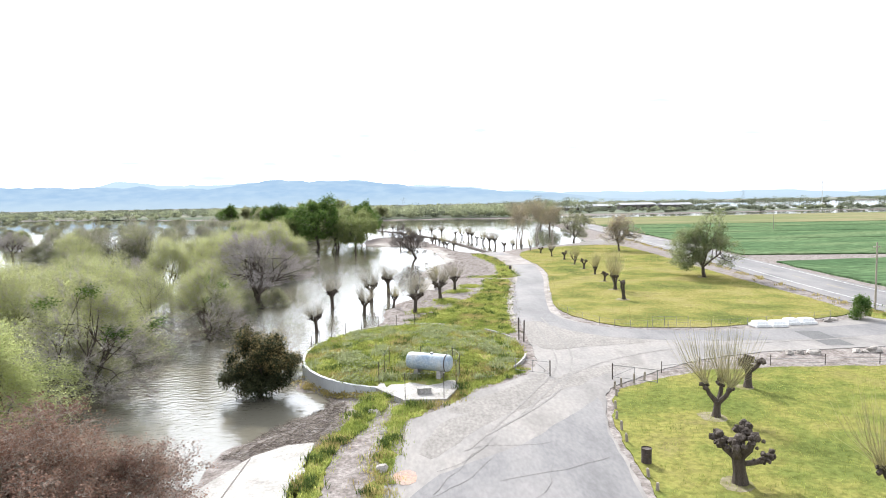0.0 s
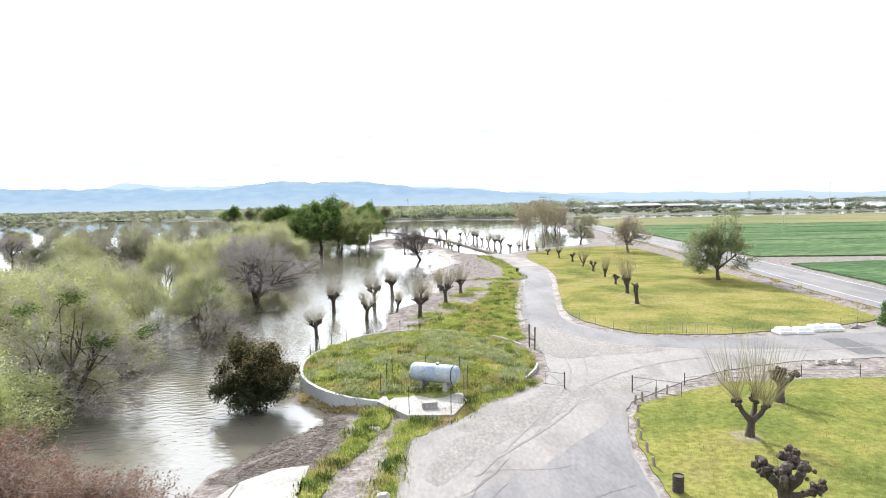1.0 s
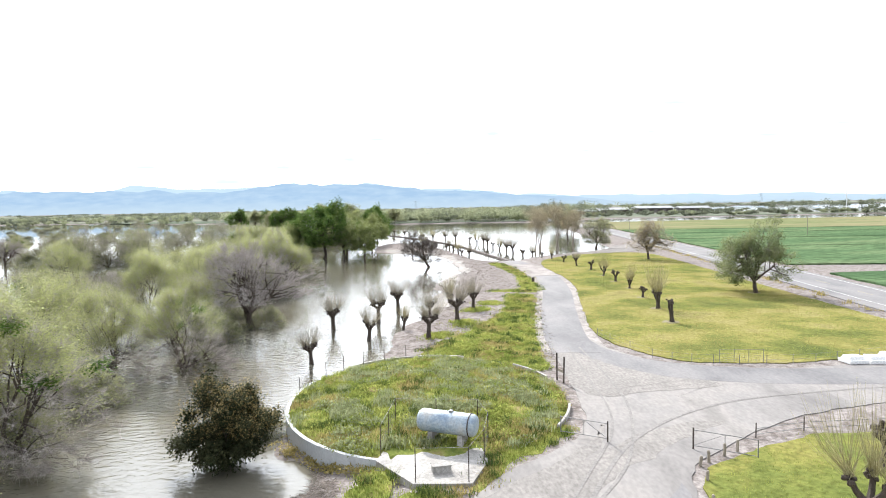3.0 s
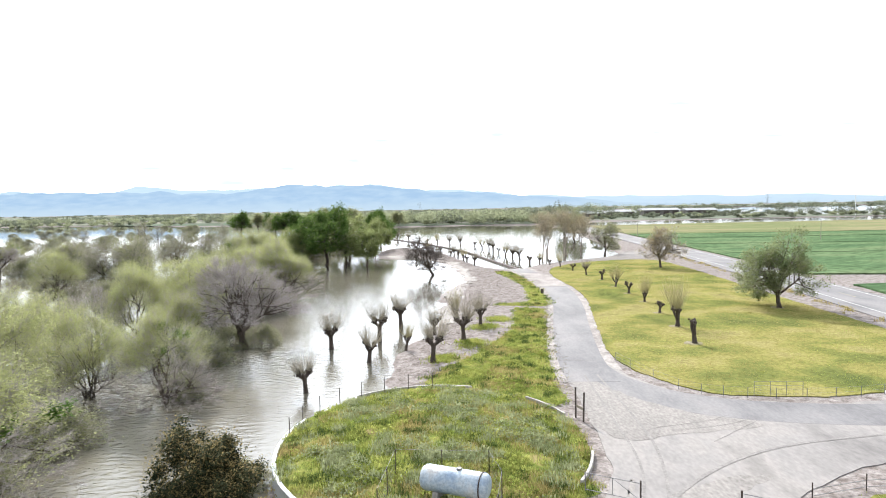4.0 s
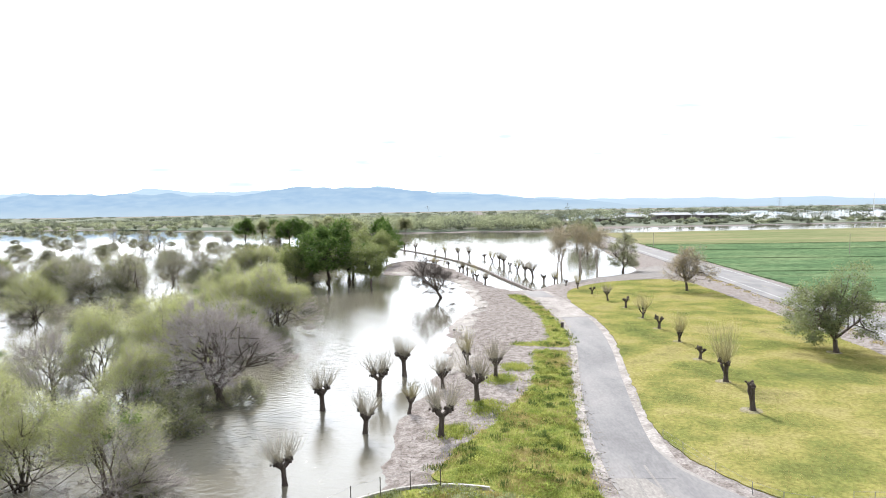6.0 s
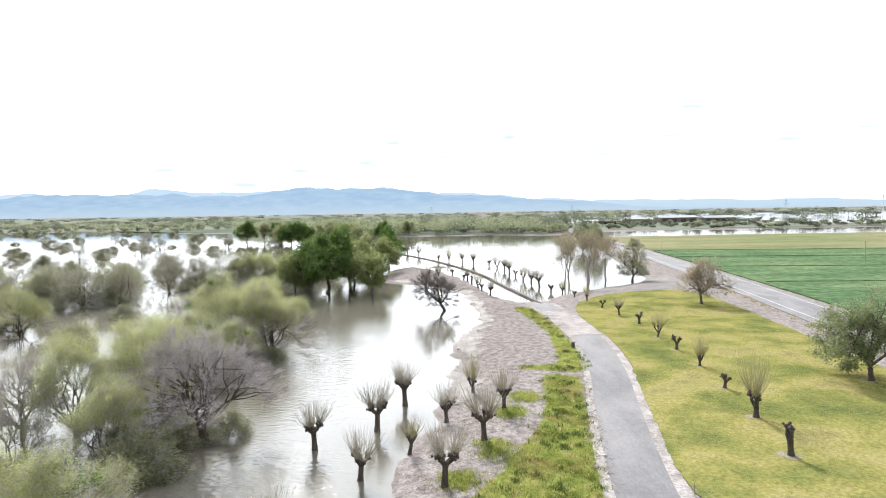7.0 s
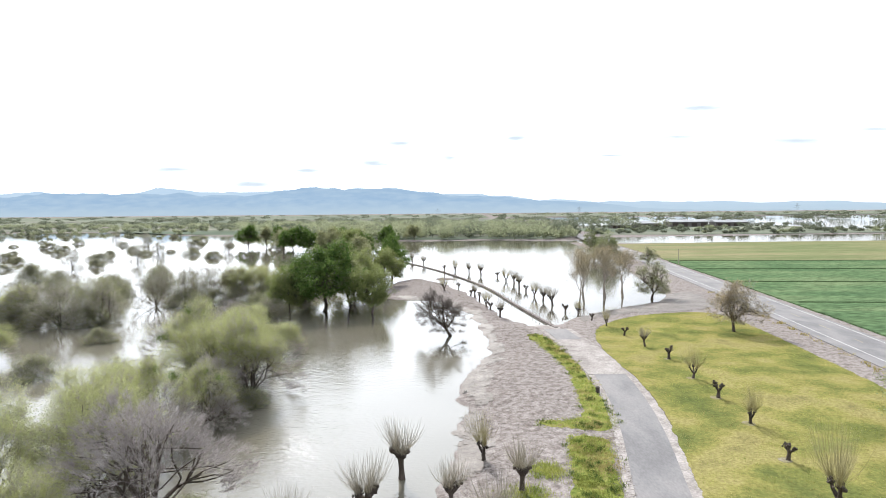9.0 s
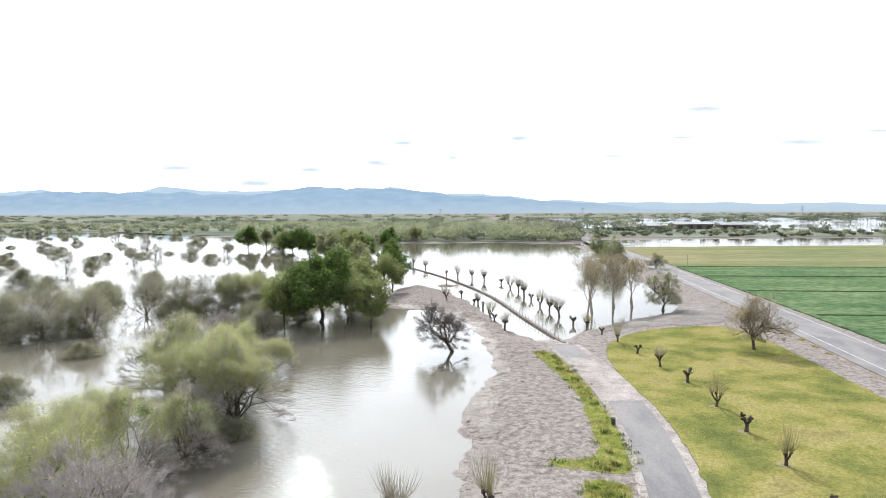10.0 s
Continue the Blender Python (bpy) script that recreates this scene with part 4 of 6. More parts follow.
lawn_pts = [p for p in inside_points(LAWN, 16000, rng)]
blades("lawn_tufts", patchy(lawn_pts, 9, -2, 0.05, 0.12), M_BLADE_DRY, "dry yellow grass tufts in the lawn", 0.13, rng, lambda x, y: LAND + 0.10, 4, 0.3)
blades("lawn_tufts", patchy(lawn_pts, 9, 0.0, 2, 0.12), M_BLADE, "green grass tufts in the lawn", 0.13, rng, lambda x, y: LAND + 0.10, 4, 0.3)
blades("lawn_tufts", inside_points([(10.6, 20), (11.4, 35.5), (13.6, 42), (20, 46), (36, 46), (34, 20)], 6000, rng), M_BLADE, "green grass tufts in the lawn", 0.13, rng, lambda x, y: LAND + 0.10, 4, 0.3)

def draped(name, poly, mat, label, category, lift, step=0.8, seed=1):
    """A thin skin that follows the ground."""
    xs = np.arange(min(q[0] for q in poly), max(q[0] for q in poly), step)
    ys = np.arange(min(q[1] for q in poly), max(q[1] for q in poly), step)
    X, Y = np.meshgrid(xs, ys)
    Z = land_height(X.ravel(), Y.ravel())
    wob = np.array([noise.noise((a * 0.3, b * 0.3, seed)) * 2.2 for a, b in zip(X.ravel(), Y.ravel())])
    keep = (signed_distance(X.ravel(), Y.ravel(), poly) + wob > 0) & (Z > -0.05)
    g = Geo()
    g.v = [Vector(q) for q in zip(X.ravel(), Y.ravel(), Z + lift)]
    n = len(xs)
    for j in range(len(ys) - 1):
        for i in range(n - 1):
            q = (j * n + i, j * n + i + 1, (j + 1) * n + i + 1, (j + 1) * n + i)
            if sum(keep[k] for k in q) >= 3:
                g.f.append(q)
    return solo(name, g, mat, label, category, kind="structure", smooth=True)


draped("damp_mud", [(25, 165), (36, 171.5), (50, 175), (57, 178), (62, 205), (57, 206), (46, 194), (34, 184), (24, 173)], M_DAMP, "dark damp mud at the flood's edge", "mud", 0.06)
draped("damp_mud", [(-1.5, 92), (2.5, 94), (3.2, 112), (5, 128), (8, 143), (7, 160), (5, 178), (0, 192), (-8, 201), (-16, 204), (-8, 196), (0, 186), (4, 165), (5, 145), (1, 125), (0, 108)], M_DAMP, "dark damp mud along the waterline", "mud", 0.05, 0.7, 4)

# driftwood and flood debris
def debris(name, poly, count, length, label, seed):
    r = np.random.default_rng(seed)
    pts = inside_points(poly, count, r)
    hs = land_height(np.array([p[0] for p in pts]), np.array([p[1] for p in pts]))
    g = Geo()
    for (x, y), h in zip(pts, hs):
        if h < -0.05:
            continue
        a, l = r.uniform(0, 3.14), length * r.uniform(0.4, 1.6)
        d = Vector((math.cos(a), math.sin(a), r.uniform(-0.05, 0.12))) * l
        p = Vector((x, y, h + 0.05))
        g.tube([p, p + d * 0.5 + Vector((0, 0, 0.03)), p + d], [0.018 * l + 0.006, 0.015 * l + 0.005, 0.004], 4)
    return solo(name, g, M_DRIFT, label, "debris", kind="stuff")


debris("driftwood", [(-10.5, 35), (-8.4, 33.9), (-5, 35.2), (-4.2, 39), (-4.9, 43.5), (-6.4, 46.5), (-6.8, 43), (-9, 39)], 3600, 0.3, "tangled grey driftwood on the muddy bank", 4)
debris("driftwood", [(0, 101), (13, 104), (13, 120), (14, 140), (13, 158), (6, 160), (7, 143), (3, 130), (1.2, 118)], 3000, 0.3, "scattered driftwood and silt debris on the bank", 5)
debris("driftwood", [(-4, 67), (-1.5, 67), (2, 78), (6, 88), (8, 99), (1, 99), (-2, 86)], 1200, 0.28, "scattered driftwood along the shore", 6)
debris("driftwood", [(-18, 202), (-2, 192), (6, 165), (10, 170), (4, 198), (-4, 229), (-12, 244), (-18, 230)], 1500, 0.5, "scattered flood debris on the mud spit", 7)
debris("driftwood", [(9.2, 62), (10.2, 62), (12.2, 80), (14.4, 95), (16.6, 107), (15.8, 108), (12.6, 95), (10.2, 78)], 500, 0.35, "pale debris along the road edge", 8)


# ---- trees ----
def grow_tree(seed, height, width, stems=1, lean=0.25, fork=0.3, levels=4, kids=4, bend=0.25, up=0.25, trunk=0.05, gnarl=0.12):
    """Branch lines of a tree: (points, radii, level) and the ends (place, direction). Scaled to the given height and width."""
    r = random.Random(seed)
    lines, tips = [], []

    def rv():
        return Vector((r.gauss(0, 1), r.gauss(0, 1), r.gauss(0, 1))).normalized()

    def limb(p, d, length, rad, level):
        n = 4 if level < 2 else 3
        pts, rads = [p.copy()], [rad]
        q, dd = p.copy(), d.copy()
        for i in range(n):
            dd = (dd + rv() * gnarl * (1 + level * 0.4) + Vector((0, 0, up * 0.3))).normalized()
            q = q + dd * length / n
            pts.append(q.copy())
            rads.append(rad * (1 - 0.62 * (i + 1) / n))
        lines.append((pts, rads, level))
        if level >= levels:
            tips.append((q.copy(), dd.copy()))
            return
        for k in range(kids + (1 if r.random() < 0.4 else 0)):
            f = r.uniform(0.35 if level else fork + 0.25, 1.0)
            i = min(n - 1, int(f * n))
            s = pts[i].lerp(pts[i + 1], f * n - i)
            nd = (dd * (0.75 - 0.1 * level) + rv() * (0.75 + bend) + Vector((0, 0, up * 0.5))).normalized()
            limb(s, nd, length * r.uniform(0.52, 0.8), rads[i] * 0.62, level + 1)

    for k in range(stems):
        a = 2 * math.pi * (k + r.random() * 0.6) / stems
        d = Vector((math.cos(a) * lean, math.sin(a) * lean, 1)).normalized() if stems > 1 else Vector((r.uniform(-0.08, 0.08), r.uniform(-0.08, 0.08), 1)).normalized()
        off = Vector((math.cos(a), math.sin(a), 0)) * (0.02 if stems > 1 else 0)
        limb(off, d, 0.42, trunk, 0)
    top = max(t[0].z for t in tips)
    wide = np.percentile([math.hypot(t[0].x, t[0].y) for t in tips], 95)
    sx, sz = width / 2 / wide, height / top
    lines = [([Vector((p.x * sx, p.y * sx, p.z * sz)) for p in pts], [q * height for q in rads], lv) for pts, rads, lv in lines]
    tips = [(Vector((p.x * sx, p.y * sx, p.z * sz)), Vector((d.x * sx, d.y * sx, d.z * sz)).normalized()) for p, d in tips]
    return lines, tips, r


def fan_tree(seed, height, width, base=0.12, crown=0.1, mains=7, subs=6, ends=8, low=5, lobes=0.28, trunk=0.03, forked=1):
    """A dome of limbs fanning from a short trunk. base: fork height; crown: height of the dome's foot; low: lowest angle of the crown."""
    r = random.Random(seed)
    lines, tips = [], []

    def rv(k):
        return Vector((r.gauss(0, k), r.gauss(0, k), r.gauss(0, k)))

    def dome(d, f):
        q = f * (1 + lobes * noise.noise(d * 1.9 + Vector((seed * 1.7, 0, 0))))
        return Vector((d.x * width / 2 * q, d.y * width / 2 * q, crown * height + d.z * height * (1 - crown) * q))

    def bend(a, b, sag, rad0, rad1, level, n=4):
        mid = a.lerp(b, 0.5) + Vector((0, 0, sag)) + rv((b - a).length * 0.10)
        pts = [a.lerp(mid, t).lerp(mid.lerp(b, t), t) + (rv((b - a).length * 0.03) if 0 < t < 1 else Vector()) for t in [k / n for k in range(n + 1)]]
        lines.append((pts, [rad0 + (rad1 - rad0) * k / n for k in range(n + 1)], level))
        return pts

    roots = []
    for k in range(forked):
        lean = Vector((r.gauss(0, 0.06), r.gauss(0, 0.06), 0)) * height * base * 3
        foot = rv(0.02 * height) if forked > 1 else Vector()
        foot.z = 0
        roots.append(bend(foot, foot + lean + Vector((0, 0, base * height)), 0, trunk * height, trunk * height * 0.8, 0)[-1])

    def turn(az, el):
        return Vector((math.cos(az) * math.cos(el), math.sin(az) * math.cos(el), math.sin(el)))

    for m in range(mains):
        az = 2 * math.pi * (m + r.uniform(-0.3, 0.3)) / mains
        el = radians(r.uniform(low * 0.6 if low < 0 else low + 3, 74)) if m else radians(84)
        d = turn(az, el)
        start = roots[m % forked]
        p1 = bend(start, dome(d, 0.55), 0.06 * height * (1 - d.z), trunk * height * 0.58, trunk * height * 0.3, 1)
        for k in range(subs):
            i = r.choice((2, 3, 3, 4, 4))
            d2 = (d + rv(0.42)).normalized()
            if d2.z < math.sin(radians(low)):
                d2.z = math.sin(radians(low)) + r.uniform(0, 0.15)
                d2.normalize()
            p2 = bend(p1[i], dome(d2, 0.80), 0.03 * height, trunk * height * 0.27, trunk * height * 0.12, 2, 3)
            for e in range(ends):
                d3 = (d2 + rv(0.17)).normalized()
                if d3.z < math.sin(radians(low)):
                    d3.z = math.sin(radians(low))
                    d3.normalize()
                end = dome(d3, r.uniform(0.76, 1.05))
                bend(p2[r.choice((1, 2, 2, 3))], end, 0.01 * height, trunk * height * 0.1, trunk * height * 0.04, 3, 3)
                tips.append((end, d3))
    return lines, tips, r


def trunk_geo(lines, upto, thin=0.008, root=True):
    g = Geo()
    for pts, rads, lv in lines:
        if lv <= upto:
            rr = [max(thin, q) for q in rads]
            if lv == 0 and root:
                rr[0] *= 1.35
                pts = [pts[0] - Vector((0, 0, 0.5))] + pts
                rr = [rr[0] * 1.15] + rr
            g.tube(pts, rr, 7 if lv == 0 else 5 if lv == 1 else 4 if lv == 2 else 3, cap=lv == 0)
    return g


def twig_geo(lines, tips, r, level, count, length, rad, droop=0.0, spread=0.6):
    g = Geo()
    for pts, rads, lv in lines:
        if lv > level:
            for a, b in zip(pts, pts[1:]):
                g.twig(a, b, max(rad, rads[1] * 0.7))
    for p, d in tips:
        for k in range(count):
            q = (d + Vector((r.gauss(0, 1), r.gauss(0, 1), r.gauss(0, 1))) * spread - Vector((0, 0, droop))).normalized()
            s = p - d * r.uniform(0, length * 0.8)
            g.twig(s, s + q * length * r.uniform(0.5, 1.2), rad)
    return g


def leaf_geo(tips, r, count, scatter, length, width, low=0.0, high=1e9, flat=0.5, droop=0.2):
    g = Geo()
    for p, d in tips:
        if not low <= p.z <= high:
            continue
        for k in range(count):
            c = p + Vector((r.gauss(0, 1), r.gauss(0, 1), r.gauss(0, 0.8))) * scatter
            q = (d * 0.4 + Vector((r.gauss(0, 1), r.gauss(0, 1), r.gauss(0, flat))) - Vector((0, 0, droop))).normalized()
            upv = Vector((r.gauss(0, 0.6), r.gauss(0, 0.6), 1)).normalized()
            g.leaf(c, q, upv, length * r.uniform(0.6, 1.3), width * r.uniform(0.6, 1.3))
    return g


TEMPLATES = {}


def place(kind, make, x, y, z, turn, sx=1.0, sz=None, label="", lean=0.0):
    """Stands a tree of a kind: built the first time, copied after that."""
    m = Matrix.LocRotScale((x, y, z), Euler((lean, 0, turn)), (sx, sx, sz or sx))
    if kind not in TEMPLATES:
        ob = make()
        TEMPLATES[kind] = ob
        ob.matrix_basis = m
    else:
        src = TEMPLATES[kind]
        keep = src.scale.copy()
        ob = copy_thing(src, m @ Matrix.Diagonal((1 / keep[0], 1 / keep[1], 1 / keep[2], 1)))
    if label:
        tagged(ob, label)
    return ob


I4 = Matrix.Identity(4)


def willow(seed, look_of):
    """Flooded riverside willow, about 8 m high and 9 m wide."""
    if look_of == "grey":
        lines, tips, r = fan_tree(seed, 8, 9.2, 0.2, 0.27, 7, 8, 10, 9, 0.35, 0.03, 2)
    elif look_of == "dark":
        lines, tips, r = fan_tree(seed, 8, 9.6, 0.03, 0.0, 11, 5, 8, 1, 0.5, 0.017, 4)
    else:
        lines, tips, r = fan_tree(seed, 8, 8.8, 0.06, 0.03, 8, 6, 8, 4, 0.42, 0.02, 3)
    words = {"grey": "bare grey-brown willow with fine twigs standing in water", "mixed": "half-leafed grey and green willow in flood water",
             "green": "pale green leafing willow standing in flood water", "dark": "grey-brown scrub willow with sparse olive leaves in water"}[look_of]
    ob = thing("willow_tree", I4, words, "tree", "flooded willows")
    part("trunk", trunk_geo(lines, 2), M_BARK, ob)
    nt = {"grey": 34, "mixed": 38, "green": 18, "dark": 20}[look_of]
    part("brushwood", twig_geo(lines, tips, r, 2, nt, 0.62 if look_of == "grey" else 0.8, 0.006, droop=-0.3, spread=0.6), M_TWIG_MAUVE if look_of == "grey" else M_TWIG_DARK, ob, "haze of fine bare twigs")
    if look_of == "green":
        part("crown", leaf_geo([t for t in tips if t[0].z > 3.0 + 2.2 * noise.noise(t[0] * 0.6)], r, 150, 0.42, 0.12, 0.029), M_LEAF_WILLOW, ob, "pale yellow-green young leaves")
    elif look_of == "mixed":
        part("crown", leaf_geo([t for t in tips if t[0].z > 4.3 + 2.0 * noise.noise(t[0] * 0.5)], r, 140, 0.42, 0.12, 0.029), M_LEAF_WILLOW, ob, "pale green leaves in the upper crown")
        clumps = [(p * 0.9, d) for p, d in r.sample([t for t in tips if t[0].z > 3.5], 5)]
        part("crown", leaf_geo(clumps, r, 260, 0.3, 0.16, 0.06), M_LEAF_OAK, ob, "round dark green leaf clumps")
    elif look_of == "dark":
        part("crown", leaf_geo([t for t in tips if noise.noise(t[0] * 0.7) > -0.2], r, 26, 0.42, 0.17, 0.042), M_LEAF_SCRUB, ob, "sparse olive leaves")
    else:
        part("crown", leaf_geo(tips[::4], r, 5, 0.4, 0.2, 0.045, low=5.8), M_LEAF_OLIVE, ob, "few olive buds")
    return ob


WILLOWS = [  # x, y, height, width, look
    (-24.0, 48.6, 8.2, 11.5, "mixed"), (-31.8, 54, 8.4, 9.5, "green"), (-36, 56, 8.2, 10, "green"), (-31, 60.5, 8.0, 9, "green"), (-21.4, 66, 6.8, 8.6, "mixed"), (-28, 67.5, 6.6, 8, "green"),
    (-36, 68, 8.2, 9.5, "mixed"), (-34, 73, 7.2, 5.6, "mixed"), (-34.2, 79.8, 6.0, 5.4, "dark"), (-27, 80, 6.2, 7, "mixed"), (-21.0, 84.8, 9.8, 11.2, "grey"), (-28.5, 90, 8.8, 9.5, "green"), (-33.2, 86.8, 8.6, 8, "green"),
    (-37.6, 86, 6.8, 6, "grey"), (-26.5, 108, 6.4, 8, "mixed"), (-30, 96, 7.8, 9, "mixed"), (-42, 82, 5.2, 7, "green"), (-45, 74, 6.6, 9, "mixed"), (-46, 64, 7.4, 10, "dark"), (-33.4, 100, 8.2, 8.5, "green"), (-29, 102, 8.4, 9, "mixed"),
    (-35.4, 111.5, 5.8, 6.4, "green"), (-27.4, 113.4, 6.2, 7, "grey"), (-24.8, 117.6, 9.2, 10.8, "mixed"), (-27.5, 122.5, 8.2, 8.5, "green"), (-31.5, 120, 8.6, 9, "green"), (-37, 129, 9.8, 11.5, "mixed"), (-30, 131, 8.4, 9, "green"),
    (-28, 142, 4.6, 7, "green"), (-35, 142, 6, 7.5, "green"), (-50, 94, 4.0, 7, "mixed"), (-54, 78, 7.2, 9, "green"), (-46, 153.4, 6.4, 7, "dark"), (-44.5, 166.6, 5.2, 5.5, "grey"), (-39, 172, 4.2, 6, "dark"),
    (-71, 134, 7.4, 9.5, "green"), (-99, 175, 7.4, 11, "dark"), (-91, 170, 7.0, 11, "mixed"), (-85, 167, 8.0, 10, "dark"), (-79, 165, 8.6, 11, "dark"), (-72, 168, 8.8, 10, "dark"), (-77, 174, 7.8, 10, "mixed"), (-72, 191, 8.6, 9, "dark"),
    (-66, 194, 9.2, 9, "dark"), (-61, 198, 8.4, 9, "dark"), (-56.5, 201.5, 8.0, 9, "mixed"), (-51, 203, 8.2, 9, "green"), (-46, 207, 7.4, 8, "green"), (-41, 214, 7, 8, "green"), (-76, 222, 6.2, 8, "dark"), (-84, 219, 5, 9, "dark"), (-44, 228, 5.8, 8, "green"),
    (-36, 224, 6, 8, "green"), (-111, 176, 7.4, 8, "grey"), (-119, 193, 7, 8, "mixed"), (-104, 205, 5.4, 8, "dark")]
wr = random.Random(3)
for i, (x, y, h, w, k) in enumerate(WILLOWS):
    v = i % 2 if k != "green" else i % 3
    place(("willow", k, v), lambda k=k, v=v: willow(40 + 7 * v + {"grey": 0, "mixed": 30, "green": 60, "dark": 90}[k], k), x, y, -0.25, wr.uniform(0, 6.28), w / 8.2, h / 7.8)


def low_shrub(seed):
    lines, tips, r = fan_tree(seed, 3, 4.8, 0.04, 0.0, 10, 5, 6, 0, 0.6, 0.018, 4)
    ob = thing("flooded_shrub", I4, "low grey-green shrub standing in flood water", "shrub", "flooded shrubs")
    part("stem_cluster", trunk_geo(lines, 1), M_BARK_GREY, ob)
    part("brushwood", twig_geo(lines, tips, r, 1, 6, 0.7, 0.013), M_TWIG_GREY, ob)
    part("crown", leaf_geo(tips, r, 34, 0.36, 0.16, 0.042), M_LEAF_SCRUB, ob, "olive leaves")
    return ob


SHRUBS = [(-58, 127, 0.8), (-62, 150, 0.6), (-23.8, 78.4, 0.85), (-19.6, 86.2, 0.55), (-22.8, 85.4, 0.6), (-40, 176, 0.9), (-45, 184, 1.0), (-36, 186, 0.9), (-75, 137, 0.6), (-90, 205, 1.2), (-100, 222, 1.2),
          (-95, 240, 1.3), (-70, 240, 1.2), (-60, 236, 1.4), (-52, 243, 1.3), (-120, 228, 1.2), (-135, 215, 1.2), (-140, 246, 1.4), (-24.5, 57, 0.7), (-25.6, 50.6, 0.8), (-20.6, 67.8, 0.5), (-26, 113, 0.7), (-23.6, 114.4, 0.5), (-10.4, 50.8, 0.35),
          (-102, 172, 1.0), (-95, 169, 0.9), (-88, 166, 1.0), (-81, 165, 1.0), (-74, 167, 1.0), (-65, 192, 1.0), (-60, 197, 0.9), (-55, 200, 1.0), (-49, 203, 1.0), (-43, 210, 0.9), (-38, 217, 0.9)]
for i, (x, y, s) in enumerate(SHRUBS):
    place(("shrub", i % 2), lambda i=i: low_shrub(200 + i % 2), x, y, -0.15, i * 1.7, s * 1.5, s * 1.3)
# scrub out in the wide flood
fr = random.Random(8)
FAR_SHRUBS = [(-202, 326), (-217, 378), (-159, 298), (-152, 303), (-187, 376), (-191, 407), (-167, 375), (-160, 375), (-163, 396), (-209, 333), (-236, 414), (-182, 290), (-148, 330), (-172, 340), (-225, 350), (-140, 372),
              (-120, 350), (-128, 392), (-106, 410), (-250, 390), (-262, 440), (-230, 470), (-205, 455), (-180, 470), (-150, 455), (-270, 345), (-172, 262), (-190, 252), (-160, 235), (-210, 280), (-300, 460), (-280, 500),
              (-240, 520), (-200, 530), (-160, 520), (-320, 520), (-340, 580), (-290, 570), (-250, 590), (-120, 500), (-350, 450)]
for i, (x, y) in enumerate(FAR_SHRUBS):
    s = fr.uniform(0.8, 1.9)
    if i % 5 == 2:
        place(("willow", "dark", i % 2), None, x, y, -0.2, i * 2.1, 0.8, 0.95)
    else:
        place(("shrub", i % 2), None, x, y, -0.15, i * 1.3, s * 1.15, s * fr.uniform(0.5, 0.95))


def lime_tree(seed):
    lines, tips, r = fan_tree(seed, 6.2, 7.0, 0.08, 0.05, 8, 6, 7, 5, 0.45, 0.022, 2)
    ob = thing("lime_green_tree", I4, "bright lime-green leafy willow overhanging the water", "tree")
    part("trunk", trunk_geo(lines, 2), M_BARK, ob)
    part("brushwood", twig_geo(lines, tips, r, 2, 2, 0.6, 0.01), M_TWIG_GREY, ob)
    part("crown", leaf_geo(tips, r, 170, 0.36, 0.12, 0.032), M_LEAF_LIME, ob, "dense lime-green leaves")
    return ob


place("lime", lambda: lime_tree(11), -24.4, 39.2, -0.2, 0.6, 1.05, 1.06)
place("lime", None, -30.5, 37, -0.2, 2.6, 1.05, 1.0)


def red_bush(seed):
    lines, tips, r = grow_tree(seed, 7, 11, stems=6, lean=0.8, levels=4, kids=4, up=0.2, trunk=0.014)
    ob = thing("red_brown_bush", I4, "reddish-brown half-dead leafy bush on the river bank", "bush")
    part("stem_cluster", trunk_geo(lines, 2), M_BARK_PALE, ob)
    part("brushwood", twig_geo(lines, tips, r, 2, 7, 0.7, 0.007), M_BARK_PALE, ob, "pale bare twigs")
    part("crown", leaf_geo(tips, r, 36, 0.22, 0.12, 0.036), M_LEAF_RED, ob, "dry reddish-brown leaves")
    return ob


place("red", lambda: red_bush(21), -17.5, 24.5, -0.1, 0.3)
place("red", None, -12.8, 25.2, -0.1, 4.0, 0.78, 0.72)
place("red", None, -24.5, 27.5, -0.1, 2.2, 1.0, 1.05)


def dark_bush(seed):
    lines, tips, r = fan_tree(seed, 4.8, 4.9, 0.1, 0.4, 9, 6, 6, -6, 0.95, 0.02, 3)
    ob = thing("dark_bush", I4, "dense dark evergreen bush standing in shallow water", "bush")
    part("stem_cluster", trunk_geo(lines, 2), M_BARK, ob)
    lobes = [t for t in tips if noise.noise(t[0] * 0.8) > -0.16]
    part("crown", leaf_geo(lobes, r, 100, 0.25, 0.2, 0.06, droop=0.5), M_LEAF_DARK, ob, "dense dark green leaves")
    low = [(Vector((p.x * 0.6 - 0.1, p.y * 0.6, 0.3 + p.z * 0.42)), d) for p, d in lobes[::2]]
    part("crown", leaf_geo(low, r, 70, 0.34, 0.22, 0.06, droop=0.8), M_LEAF_DARK, ob, "drooping dark green leaves")
    part("crown", leaf_geo([t for t in lobes if t[0].z > 2.6], r, 62, 0.42, 0.17, 0.036), M_LEAF_TIP, ob, "olive-brown new leaves at the top")
    return ob


place("dark_bush", lambda: dark_bush(31), -11.1, 46.4, -0.3, 2.2, 0.8, 0.92)


